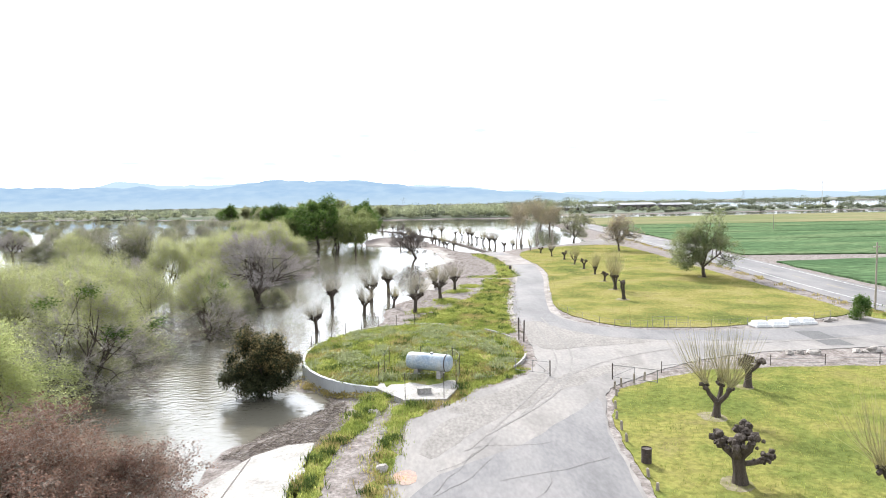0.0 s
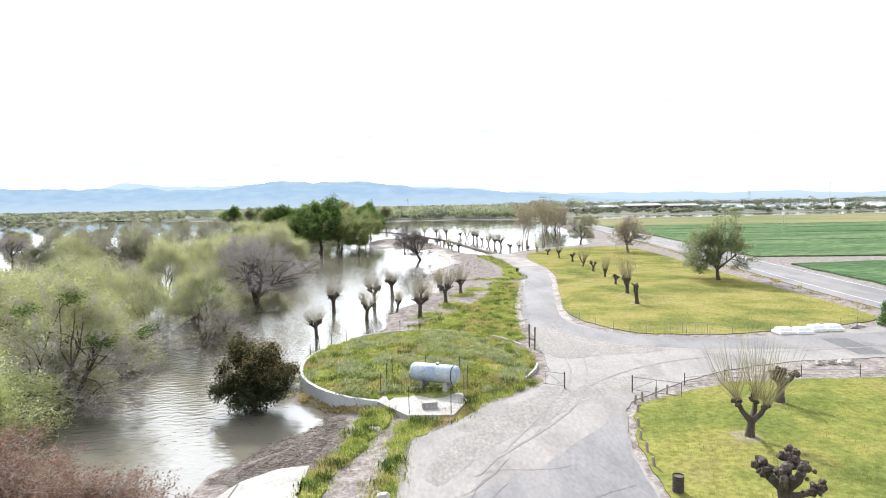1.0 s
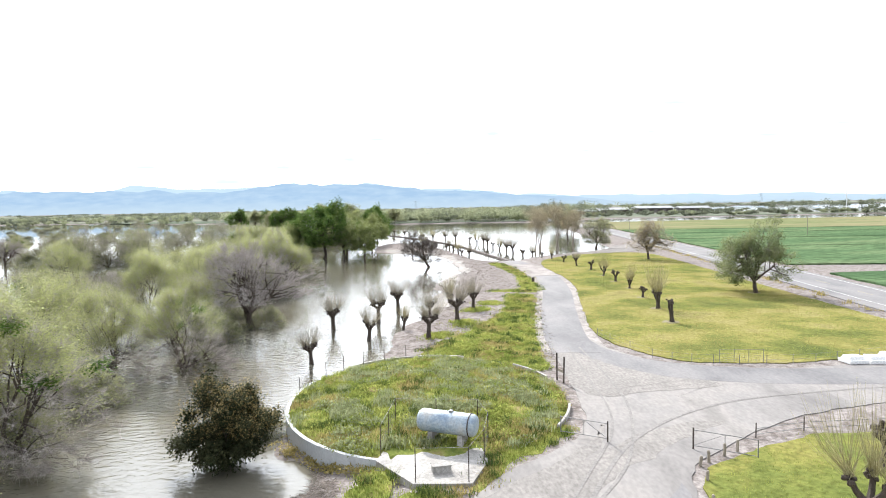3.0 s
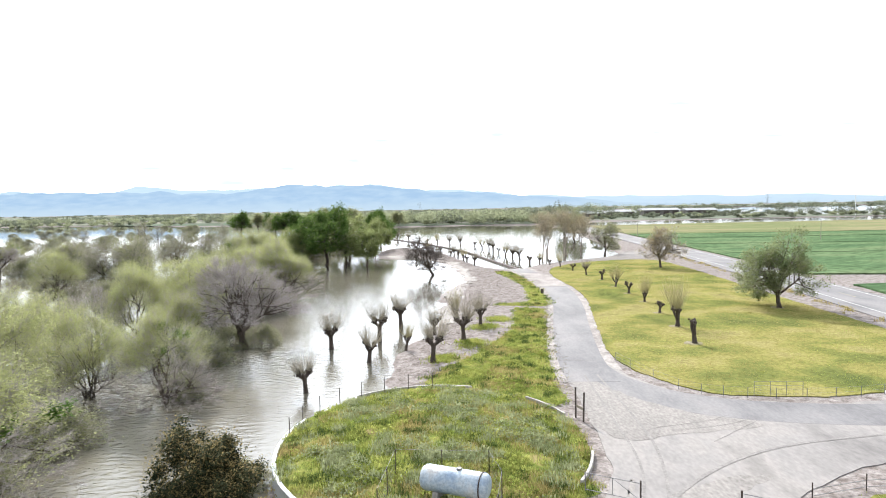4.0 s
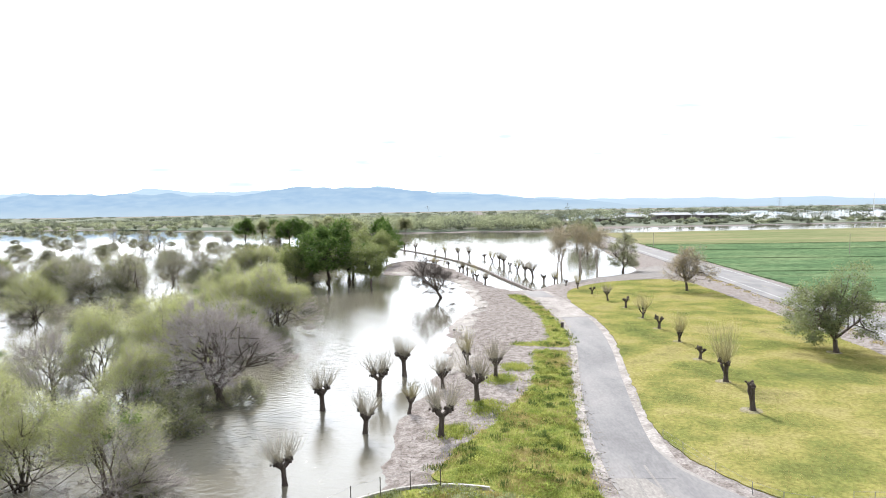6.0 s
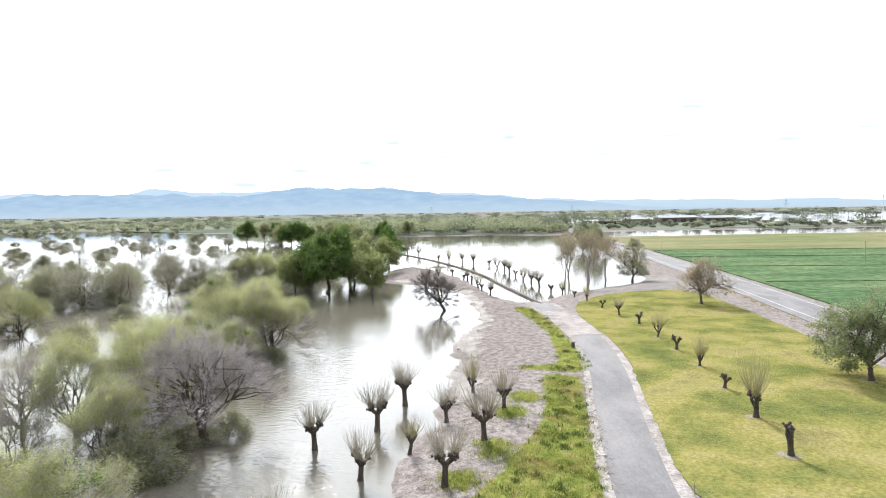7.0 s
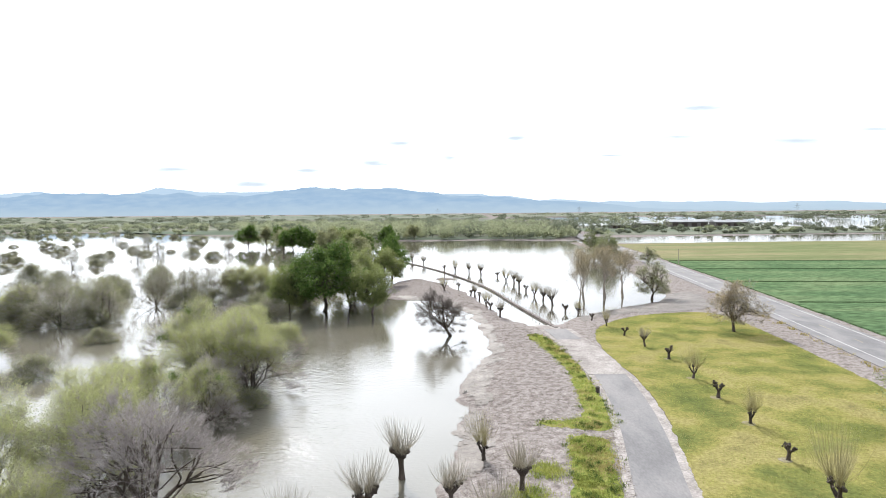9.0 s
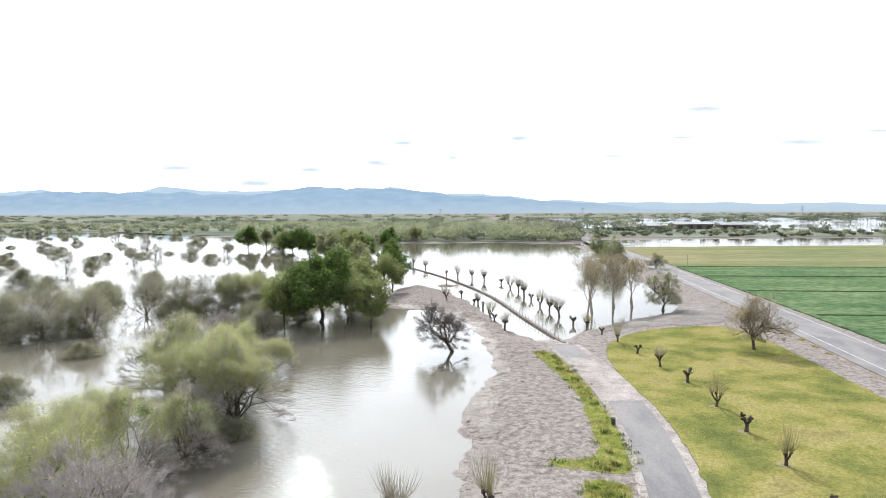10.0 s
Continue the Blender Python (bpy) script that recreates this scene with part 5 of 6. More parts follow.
def oak(seed, leafmat, count, label, bark=M_BARK, twigs=2):
    """Tall flood-plain tree, about 14 m high."""
    lines, tips, r = fan_tree(seed, 14, 14.5, 0.26, 0.42, 10, 7, 7, -9, 0.8, 0.03)
    ob = thing("broadleaf_tree", I4, label, "tree", "tall flood-plain trees")
    part("trunk", trunk_geo(lines, 2), bark, ob)
    part("brushwood", twig_geo(lines, tips, r, 2, twigs, 0.9, 0.018), M_TWIG_GREY, ob)
    part("crown", leaf_geo(tips, r, count, 0.6, 0.5, 0.19, low=2.6), leafmat, ob, "leafy uneven crown")
    return ob


GREEN_TREE = "dark green broadleaf tree standing in flood water"
PALE_TREE = "lighter olive-green broadleaf tree in flood water"
OAKS = [(-29.5, 182, 14, 15, 0), (-36.5, 178.5, 9.5, 7.5, 1), (-35, 191, 10.5, 8, 1), (-24.5, 188, 10, 8, 2), (-18.3, 179, 9.6, 8.5, 1), (-26, 202, 12, 12, 1), (-30, 226, 13.5, 13, 2), (-21, 250, 13, 10, 0), (-21, 228, 11, 9, 1),
        (-135, 446, 13, 13, 0), (-122, 445, 12, 10, 2), (-110, 440, 12, 12, 0), (-98, 395, 12, 12, 2), (-90, 385, 13, 12, 0), (-80, 384, 12, 11, 0), (-68, 372, 10, 10, 1), (-59, 391, 12, 12, 1), (-50, 330, 14, 13, 1), (-46, 345, 12, 12, 0), (-55, 310, 14, 12, 2),
        (-43, 440, 12, 11, 0), (-31, 507, 11, 12, 2), (-62, 430, 11, 12, 2), (-75, 440, 11, 11, 0)]
for i, (x, y, h, w, k) in enumerate(OAKS):
    place(("oak", k), lambda k=k: oak(51 + k, [M_LEAF_OAK, M_LEAF_FRESH, M_LEAF_OLIVE][k], [46, 34, 30][k], [GREEN_TREE, PALE_TREE, "grey-green broadleaf tree with open crown in water"][k]), x, y, -0.3, i * 1.9, w / 15, h / 14)


def bare_tree(seed):
    lines, tips, r = grow_tree(seed, 14, 8, stems=1, fork=0.2, levels=4, kids=4, up=0.55, trunk=0.017, bend=0.0)
    ob = thing("bare_tree", I4, "tall slender pale-barked tree with sparse tan buds", "tree", "tall bare trees")
    part("trunk", trunk_geo(lines, 2), M_BARK_PALE, ob)
    part("brushwood", twig_geo(lines, tips, r, 2, 4, 1.0, 0.016), M_TWIG_TAN, ob)
    part("crown", leaf_geo(tips, r, 4, 0.5, 0.3, 0.09), M_LEAF_TAN, ob, "sparse tan young leaves")
    return ob


for i, (x, y, h, w) in enumerate(((29, 189, 13.5, 7), (31, 193, 12.5, 6), (36.5, 196, 14, 8), (38.5, 203, 14.5, 8), (43, 203, 12.5, 7), (34, 210, 14, 8), (45, 212, 11.5, 7))):
    place(("bare", i % 2), lambda i=i: bare_tree(71 + i % 2), x, y, -0.2, i * 2.3, w / 8, h / 14)


def round_tree(seed, leafmat, count, label, twigs=5):
    """Lawn tree about 8.6 m high, with a short stout trunk."""
    lines, tips, r = fan_tree(seed, 8.6, 9.2, 0.2, 0.25, 8, 7, 7, 0, 0.75, 0.036)
    ob = thing("lawn_tree", I4, label, "tree", "lawn trees")
    part("trunk", trunk_geo(lines, 2), M_BARK, ob)
    part("brushwood", twig_geo(lines, tips, r, 2, twigs, 0.7, 0.013), M_TWIG_GREY, ob)
    part("crown", leaf_geo(tips, r, count, 0.36, 0.24, 0.075), leafmat, ob, "small olive leaves")
    return ob


place("lawn_a", lambda: round_tree(81, M_LEAF_LAWN, 60, "olive-green leafing tree on the lawn beside the highway"), 44.6, 98.2, LAND, 0.4, 0.95, 0.96)
place("lawn_b", lambda: round_tree(82, M_LEAF_TAN, 20, "brownish budding round tree on the lawn edge", 16), 48.4, 151.8, LAND, 1.1, 0.86, 1.05)
place("lawn_c", lambda: round_tree(83, M_LEAF_OLIVE, 34, "grey-green round tree at the flood's edge", 8), 48.5, 197, 0.1, 2.0, 0.9, 0.95)
place("lawn_c", None, 77, 292, LAND, 0.4, 0.75, 0.62, "olive-green round bush beside the highway")
place("lawn_a", None, 62, 300, 0.2, 2.4, 1.2, 1.2, "yellow-green leafy tree beside the flood")
place("lawn_a", None, 64, 330, 0.2, 4.4, 1.2, 1.2, "yellow-green leafy tree beside the flood")


def green_bush(seed):
    lines, tips, r = fan_tree(seed, 2.3, 2.2, 0.05, 0.1, 7, 5, 5, 0, 0.3, 0.02, 3)
    ob = thing("green_bush", I4, "small dense dark green roadside bush", "bush")
    part("stem_cluster", trunk_geo(lines, 1), M_BARK, ob)
    part("crown", leaf_geo(tips, r, 20, 0.2, 0.2, 0.06), M_LEAF_OAK, ob)
    return ob


place("green_bush", lambda: green_bush(91), 44.4, 63.2, LAND, 0.0, 0.85, 1.0)


# ---- pollarded trees ----
def pollard(seed, style):
    """style: bare (knobs only), stump, short or long shoots, green (leafing shoots)."""
    armed, style = style == "armed", "bare" if style == "armed" else style
    r = random.Random(seed)
    wood, shoots, burls = Geo(), Geo(), []
    fork = r.uniform(*{"bare": (0.95, 1.2), "stump": (1.1, 1.3), "long": (0.8, 1.0)}.get(style, (1.35, 1.65)))
    bx, by = r.uniform(-0.22, 0.22), r.uniform(-0.22, 0.22)
    top = Vector((bx, by, fork))
    fat = 0.215 if style != "stump" else 0.22
    wood.tube([Vector((0, 0, -0.6)), Vector((0, 0, 0.0)), Vector((bx * 0.3, by * 0.3, fork * 0.35)), Vector((bx * 0.8, by * 0.8, fork * 0.7)), top], [fat * 1.5, fat * 1.25, fat * 0.95, fat * 0.88, fat * 1.05], 9)
    ends = []
    n = {"bare": 4, "stump": 3, "short": 5, "long": 3, "green": 4}[style]
    for k in range(n):
        a = 2 * math.pi * (k + r.uniform(-0.25, 0.25)) / n + r.random()
        out = r.uniform(0.5, 0.8) if style == "long" else r.uniform(0.35, 0.68) if style != "stump" else r.uniform(0.12, 0.3)
        rise = r.uniform(0.7, 1.0) if style == "long" else r.uniform(0.3, 0.62) if style != "stump" else r.uniform(0.7, 0.95)
        e = top + Vector((math.cos(a) * out, math.sin(a) * out, rise))
        mid = top.lerp(e, 0.5) + Vector((math.cos(a) * 0.12, math.sin(a) * 0.12, -0.06))
        wood.tube([top - Vector((0, 0, 0.15)), mid, e], [fat * 0.78, fat * 0.58, fat * 0.5], 7)
        burl = Geo()
        burls.append(burl)
        for j in range(16 if style == "bare" else 9):
            c = e + Vector((r.gauss(0, 0.12), r.gauss(0, 0.12), r.gauss(0.02, 0.1)))
            burl.knob(c, r.uniform(0.06, 0.15), r)
        ends.append((e, a))
    if armed:
        arm = [Vector((0, 0, 0.62)), Vector((0.42, -0.04, 0.66)), Vector((0.8, -0.02, 0.72)), Vector((1.12, 0.02, 0.84))]
        wood.tube(arm, [0.1, 0.085, 0.075, 0.07], 7)
        burl = Geo()
        burls.append(burl)
        for j in range(22):
            burl.knob(arm[2].lerp(arm[3], r.uniform(-0.7, 1.15)) + Vector((r.gauss(0, 0.07), r.gauss(0, 0.07), r.gauss(0.07, 0.09))), r.uniform(0.05, 0.1), r)
    if style in ("short", "long", "green"):
        length = {"short": 2.2, "long": 3.3, "green": 2.2}[style]
        for e, a in ends:
            for j in range({"short": 50, "long": 74, "green": 52}[style]):
                out = Vector((math.cos(a), math.sin(a), 0)) * r.uniform(-0.3, 1.1 if style == "short" else 0.85)
                d = (out + Vector((r.gauss(0, 0.3), r.gauss(0, 0.3), 1.0))).normalized()
                s = e + Vector((r.gauss(0, 0.1), r.gauss(0, 0.1), 0.05))
                l = length * r.uniform(0.45, 1.1)
                mid = s + d * l * 0.55
                end = mid + (d + Vector((0, 0, 0.7))).normalized() * l * 0.5
                shoots.tube([s, mid, end], [0.010, 0.007, 0.003], 3, cap=False)
    else:
        for e, a in ends:
            for j in range(3):
                d = Vector((r.gauss(0, 0.6), r.gauss(0, 0.6), 1)).normalized()
                wood.twig(e, e + d * 0.28, 0.03)
    words = {"bare": "pollarded mulberry cut back to dark knobbly stubs", "stump": "dark pollarded trunk with knobbly cut head", "short": "pollarded mulberry with short fanned bare shoots",
             "long": "pollarded mulberry with long upright tan shoots", "green": "pollarded mulberry with shoots coming into green leaf"}[style]
    ob = thing("pollarded_tree", I4, words, "tree", "pollarded trees")
    stem = part("trunk", wood, M_BARK, ob, smooth=False)
    for burl in burls:
        part("burl", burl, M_BARK, stem, "knobbly dark pruning burl")
    if shoots.v:
        part("shoot_fan", shoots, M_TWIG_TAN if style == "short" else M_TWIG_OLIVE, ob, "thin bare shoots")
    return ob


def pollard_at(x, y, z, style, s=1.0, turn=None, lean=0.0):
    v = int(abs(x * 7 + y * 3)) % (3 if style in ("short", "bare") else 2)
    ob = place(("pollard", style, v), lambda: pollard(300 + v * 13 + len(style) * 5, style), x, y, z, turn if turn is not None else (x * 1.3 + y * 0.7) % 6.28, s, None, lean=lean)
    if y < 110 and x < 3 and z < 0.1:
        tagged(ob, "pollarded mulberry with short bare shoots standing in water")
    return ob


for x, y, st, s, ln in ((-11.3, 83.2, "short", 1.08, 0.05), (-10.8, 67.9, "short", 0.85, -0.12), (-6.7, 77.3, "short", 1.0, 0.1), (-6.6, 87.3, "short", 1.15, 0.0), (-4.6, 94.6, "short", 1.18, 0.0), (-3.4, 82.0, "green", 0.75, 0.04)):
    pollard_at(x, y, -0.1, st, s, None, ln)
for x, y, st, s in ((-0.5, 74.9, "short", 1.08), (2.7, 82.6, "short", 1.1), (-0.4, 89.3, "short", 0.9), (5.0, 90.5, "short", 0.98), (2.4, 97.8, "long", 0.85)):
    pollard_at(x, y, height_at(x, y) - 0.03, st, s)
for x, y, st, s in ((25.4, 78.6, "stump", 1.05), (27.0, 87.1, "long", 1.12), (28.2, 96.1, "bare", 0.8), (29.3, 105.2, "long", 0.75), (29.7, 113.7, "bare", 0.95), (30.0, 121.9, "long", 0.78), (30.4, 132.0, "bare", 0.95),
                    (29.5, 140.3, "short", 0.75), (28.6, 148.8, "bare", 0.8), (27.7, 157.5, "long", 0.7), (26.8, 165.5, "bare", 0.75), (25.6, 173, "green", 0.85)):
    pollard_at(x, y, LAND + 0.06 if y < 160 else height_at(x, y), st, s)
pollard_at(16.9, 36.8, LAND + 0.1, "long", 1.0, 0.5)
pollard_at(21.5, 42.0, LAND + 0.1, "bare", 1.1, 1.0)
pollard_at(14.0, 28.6, LAND + 0.1, "armed", 1.35, 0.0)
pollard_at(19.0, 25.5, LAND + 0.1, "long", 0.9, 0.2)
for i, (x, y) in enumerate(((-13, 301), (-4, 278), (0, 272), (5, 265), (9, 259), (14, 251), (16, 239), (18, 233), (18.4, 222), (19.4, 214), (20.4, 204), (21.7, 197), (22.8, 189), (24, 179))):
    pollard_at(x, y, -0.25, ("short", "bare", "long", "short")[i % 4] if i != 12 else "short", 1.05 if i % 4 else 1.15)
for i, (x, y) in enumerate(((4, 206), (5, 202), (6, 198.5), (7.2, 187), (7.8, 182), (9.2, 171.5), (-6, 192), (-3, 212), (1, 222))):
    pollard_at(x, y, height_at(x, y) - 0.05, ("bare", "short", "stump", "long")[i % 4], 0.95)
for i in range(7):
    pollard_at(-19 - i * 7.0, 318 + i * 14.0, -0.2, ("short", "bare")[i % 2], 1.1)


bare_soil = [(16.9, 36.8, 1.1), (14.0, 28.6, 1.0), (25.4, 78.6, 1.2), (27.0, 87.1, 0.9), (29.3, 105.2, 0.7), (29.7, 113.7, 0.8), (30.0, 121.9, 0.7), (30.4, 132.0, 0.7), (44.6, 98.2, 1.0), (21.5, 42.0, 0.6), (28.2, 96.1, 0.7)]
for cx, cy, q in ((a, b, c * 0.75) for a, b, c in bare_soil):
    sheet("bare_soil", ragged([(cx - 0.2 + q * math.cos(k * 0.628), cy + 1.1 * q * math.sin(k * 0.628)) for k in range(10)], 0.25, cx, 0.3), LAND + 0.084, M_TRODDEN, "patch of bare trodden soil in the lawn", "soil", 0.02)


def leaning_tree(seed):
    r = random.Random(seed)
    lines, tips, rr = fan_tree(seed, 6.6, 9.4, 0.2, 0.22, 7, 7, 8, 0, 0.45, 0.042)
    shift = lambda p: Vector((p.x - 0.32 * p.z, p.y, p.z))
    lines = [([shift(p) for p in pts], rads, lv) for pts, rads, lv in lines]
    tips = [(shift(p), d) for p, d in tips]
    ob = thing("leaning_tree", I4, "gnarled leaning bare tree at the water's edge", "tree")
    part("trunk", trunk_geo(lines, 2), M_BARK, ob)
    part("brushwood", twig_geo(lines, tips, rr, 2, 15, 1.0, 0.013), M_BARK_GREY, ob)
    return ob


place("leaning", lambda: leaning_tree(61), -1.0, 154.0, -0.1, 0.3, 1.15, 1.15)

# ---- far woods ----
def clump_woods(name, spots, mat, label, seed, card=1.2):
    r = random.Random(seed)
    g = Geo()
    for x, y, z, w, h in spots:
        g.twig(Vector((x, y, z - 0.5)), Vector((x, y, z + h * 0.7)), 0.25)
        lobes = [(Vector((r.gauss(0, w * 0.22), r.gauss(0, w * 0.22), h * r.uniform(0.4, 0.8))), r.uniform(0.22, 0.38)) for _ in range(4)]
        for k in range(120):
            c, s = lobes[k % 4]
            d = Vector((r.gauss(0, 1), r.gauss(0, 1), r.gauss(0, 1))).normalized()
            p = Vector((x, y, z)) + c + Vector((d.x * w * s, d.y * w * s, d.z * h * s * 0.7))
            q = Vector((r.gauss(0, 1), r.gauss(0, 1), r.gauss(0, 0.5))).normalized()
            g.leaf(p, q, d, card * r.uniform(0.6, 1.3), card * 0.5)
    return solo(name, g, mat, label, "woods", kind="stuff")


wr = random.Random(17)
green, dark = [], []


def scatter(n, xa, xb, ya, yb, ha, hb, share, z=0.4, keep=None):
    for _ in range(n):
        x, y = wr.uniform(xa, xb), wr.uniform(ya, yb)
        if keep and not keep(x, y):
            continue
        h = wr.uniform(ha, hb)
        (dark if wr.random() < share else green).append((x, y, z, h * wr.uniform(1.1, 1.7), h))


scatter(420, -120, 92, 505, 660, 5, 13, 0.3, keep=lambda x, y: y > 508 - x * 0.1 if x < 0 else y > 505)
scatter(420, -330, 110, 640, 950, 7, 12, 0.35, keep=lambda x, y: x > -60 - (y - 500) * 0.9)
scatter(420, -1200, -150, 800, 1010, 5, 9, 0.4)
scatter(110, -700, -260, 640, 800, 3, 6, 0.5)
scatter(170, 115, 760, 572, 645, 2.5, 5.5, 0.7)
scatter(70, 120, 390, 640, 820, 3, 6, 0.8)
scatter(160, 200, 2200, 1880, 2300, 9, 15, 0.7)
scatter(26, 100, 200, 640, 800, 10, 17, 0.9)
for x, y, h in ((95, 560, 17), (101, 566, 15), (108, 580, 17), (116, 600, 18), (88, 545, 12), (124, 610, 16), (150, 640, 19), (346, 640, 12), (378, 604, 14), (386, 608, 12), (422, 612, 12), (432, 614, 11), (364, 618, 6)):
    dark.append((x, y, 0.5, h * (0.62 if x < 200 else 1.15), h))
clump_woods("far_woods", green, M_FAR_WOODS, "distant pale green flooded willow woods", 2, 1.35)
clump_woods("far_woods", dark, M_FAR_DARK, "distant dark green tree line", 4, 1.35)
edge_spots = [(wr.uniform(-1400, 2400) * row / 1500, row + wr.uniform(-25, 25), 1.4, wr.uniform(14, 44), wr.uniform(5, 9)) for row in (1120, 1320, 1600, 2000, 2600) for _ in range(90)]
clump_woods("far_woods", edge_spots, M_FAR_DARK, "hazy tree belts on the far plain", 6, 2.6)


# ---- things on the mound and round it ----
def storage_tank():
    ob = thing("storage_tank", pose(0.75, 46.0, 1.22, 0, 0, -24), "white-grey weathered horizontal storage tank on two legs", "tank")
    g = Geo()
    sides = 24
    prof = [(-1.68, 0.05), (-1.66, 0.34), (-1.60, 0.50), (-1.5, 0.57), (-1.36, 0.60), (-0.5, 0.60), (0.5, 0.60), (1.36, 0.60), (1.5, 0.57), (1.60, 0.50), (1.66, 0.34), (1.68, 0.05)]
    g.tube([Vector((x, 0, 0.98)) for x, q in prof], [q for x, q in prof], sides)
    body = part("body", g, M_TANK, ob, smooth=True)
    for x in (-0.85, 0.85):
        g = Geo()
        g.box((x, 0, 0.2), (0.3, 1.0, 0.6), 0, 0.85)
        part("leg", g, M_CONCRETE, ob)
    g = Geo()
    g.tube([Vector((1.3, 0, 0.98)), Vector((1.36, 0, 0.98))], [0.625, 0.625], 24)
    part("band", g, M_RUST, body, "dark steel band")
    g = Geo()
    g.tube([Vector((0.2, 0, 1.54)), Vector((0.2, 0, 1.66))], [0.14, 0.12], 12)
    part("valve_dome", g, M_STEEL, body)
    return ob


storage_tank()

box = thing("concrete_box", pose(0.35, 42.5, 1.06, 0, 0, 12), "small grey concrete block on the slab", "block")
g = Geo()
g.box((0, 0, 0.16), (0.9, 0.5, 0.32), 0, 0.94)
part("body", g, M_CONCRETE, box)
g = Geo()
g.box((0, 0, 0.345), (0.96, 0.56, 0.05))
part("lid", g, M_CONCRETE, box)


def rod(p, q, r, sides=6):
    g = Geo()
    g.tube([Vector(p), Vector(q)], [r, r], sides)
    return g


def wire_fence(name, pts, z, height, label, spacing=2.4, rails=(0.95, 0.1), mesh_gap=0.0, post_r=0.03, mat=M_STEEL, post_mat=None, wire_r=0.012):
    ob = thing(name, I4, label, "fence")
    line = [Vector((*p, 0)) for p in pts]
    posts = [line[0]]
    for a, b in zip(line, line[1:]):
        n = max(1, round((b - a).length / spacing))
        posts += [a.lerp(b, k / n) for k in range(1, n + 1)]
    pz = [z(p.x, p.y) if callable(z) else z for p in posts]
    shared = rod((0, 0, -0.2), (0, 0, height), post_r).mesh("post", post_mat or mat)
    for p, h in zip(posts, pz):
        o = new("post", shared)
        o.parent = ob
        o.location = (p.x, p.y, h)
    for k in rails:
        g = Geo()
        for (a, ha), (b, hb) in zip(zip(posts, pz), zip(posts[1:], pz[1:])):
            g.tube([a + Vector((0, 0, ha + height * k)), b + Vector((0, 0, hb + height * k))], [wire_r, wire_r], 4, cap=False)
        part("rail", g, mat, ob)
    if mesh_gap:
        g = Geo()
        for (a, ha), (b, hb) in zip(zip(posts, pz), zip(posts[1:], pz[1:])):
            n = max(2, int((b - a).length / mesh_gap))
            for i in range(n):
                for d in (-1, 1):
                    s, e = a.lerp(b, i / n), a.lerp(b, min(1, max(0, (i + d * height / mesh_gap) / n)))
                    rise = height * (e - s).length / height
                    g.twig(s + Vector((0, 0, ha + 0.05)), e + Vector((0, 0, hb + min(height * 0.95, 0.05 + rise))), 0.004)
        part("wire_mesh", g, mat, ob, "chain-link wire mesh")
    return ob


FENCE_LINE = [p for p in curve_through([(15.8, 72.5), (18.0, 63.7), (22, 61.3), (28, 60.8), (34, 61.9), (42, 64.2)], steps=3)]
wire_fence("low_fence", FENCE_LINE, LAND + 0.05, 0.75, "low thin wire fence along the lawn's edge", 2.6, (0.97, 0.5, 0.12), 0, 0.022, M_STEEL, None, 0.007)
wire_fence("cable_fence", [(17.4, 46.1), (20.5, 46.9), (26, 47.2), (34, 46.8), (44, 45.8)], LAND + 0.03, 0.8, "post and rail pipe fence beside the lawn", 4.0, (0.6, 0.2), 0, 0.03, M_STEEL, M_RUST, 0.018)
wire_fence("chain_link_fence", [(-0.85, 41.35), (1.6, 41.3), (2.5, 43.6), (2.9, 46.0), (2.5, 48.3)], 1.2, 1.5, "chain-link fence round the tank slab", 2.5, (0.98,), 0.28, 0.025, M_STEEL, M_RUST, 0.008)
wire_fence("chain_link_fence", [(-2.7, 44.4), (-2.2, 48.8), (2.5, 48.3)], 1.3, 1.4, "chain-link fence round the tank slab", 2.4, (0.98,), 0.28, 0.025, M_STEEL, M_RUST, 0.008)
wire_fence("shore_fence", [(MC[0] + (MRX - 0.15) * math.cos(radians(a)), MC[1] + (MRY - 0.15) * math.sin(radians(a))) for a in range(175, 90, -12)], 1.25, 1.0, "thin wire fence on the mound's edge", 3.0, (0.9,), 0, 0.03, M_STEEL, M_RUST, 0.006)


def swing_gate(x, y, turn, length, label):
    ob = thing("swing_gate", pose(x, y, LAND + 0.03, 0, 0, turn), label, "gate")
    for name, p, q, r in (("post", (0, 0, -0.2), (0, 0, 1.15), 0.045), ("end_post", (length, 0, 0.15), (length, 0, 1.05), 0.03), ("rail", (0, 0, 1.02), (length, 0, 1.02), 0.02), ("rail", (0, 0, 0.2), (length, 0, 0.2), 0.02),
                          ("upright", (length / 2, 0, 0.2), (length / 2, 0, 1.02), 0.018), ("brace", (0, 0, 0.2), (length / 2, 0, 1.02), 0.012)):
        part(name, rod(p, q, r), M_STEEL if name != "post" else M_RUST, ob)
    return ob


swing_gate(9.3, 45.9, 150, 2.6, "open grey pipe gate with dark post at the entrance")
swing_gate(13.4, 44.7, -32, 3.0, "open grey pipe gate with dark post at the entrance")
wire_fence("pipe_panel", [(22.6, 61.6), (26.0, 61.4)], LAND + 0.06, 1.05, "grey pipe panel standing in the lawn fence", 1.1, (0.98, 0.7, 0.4, 0.1), 0, 0.018, M_STEEL, None, 0.010)

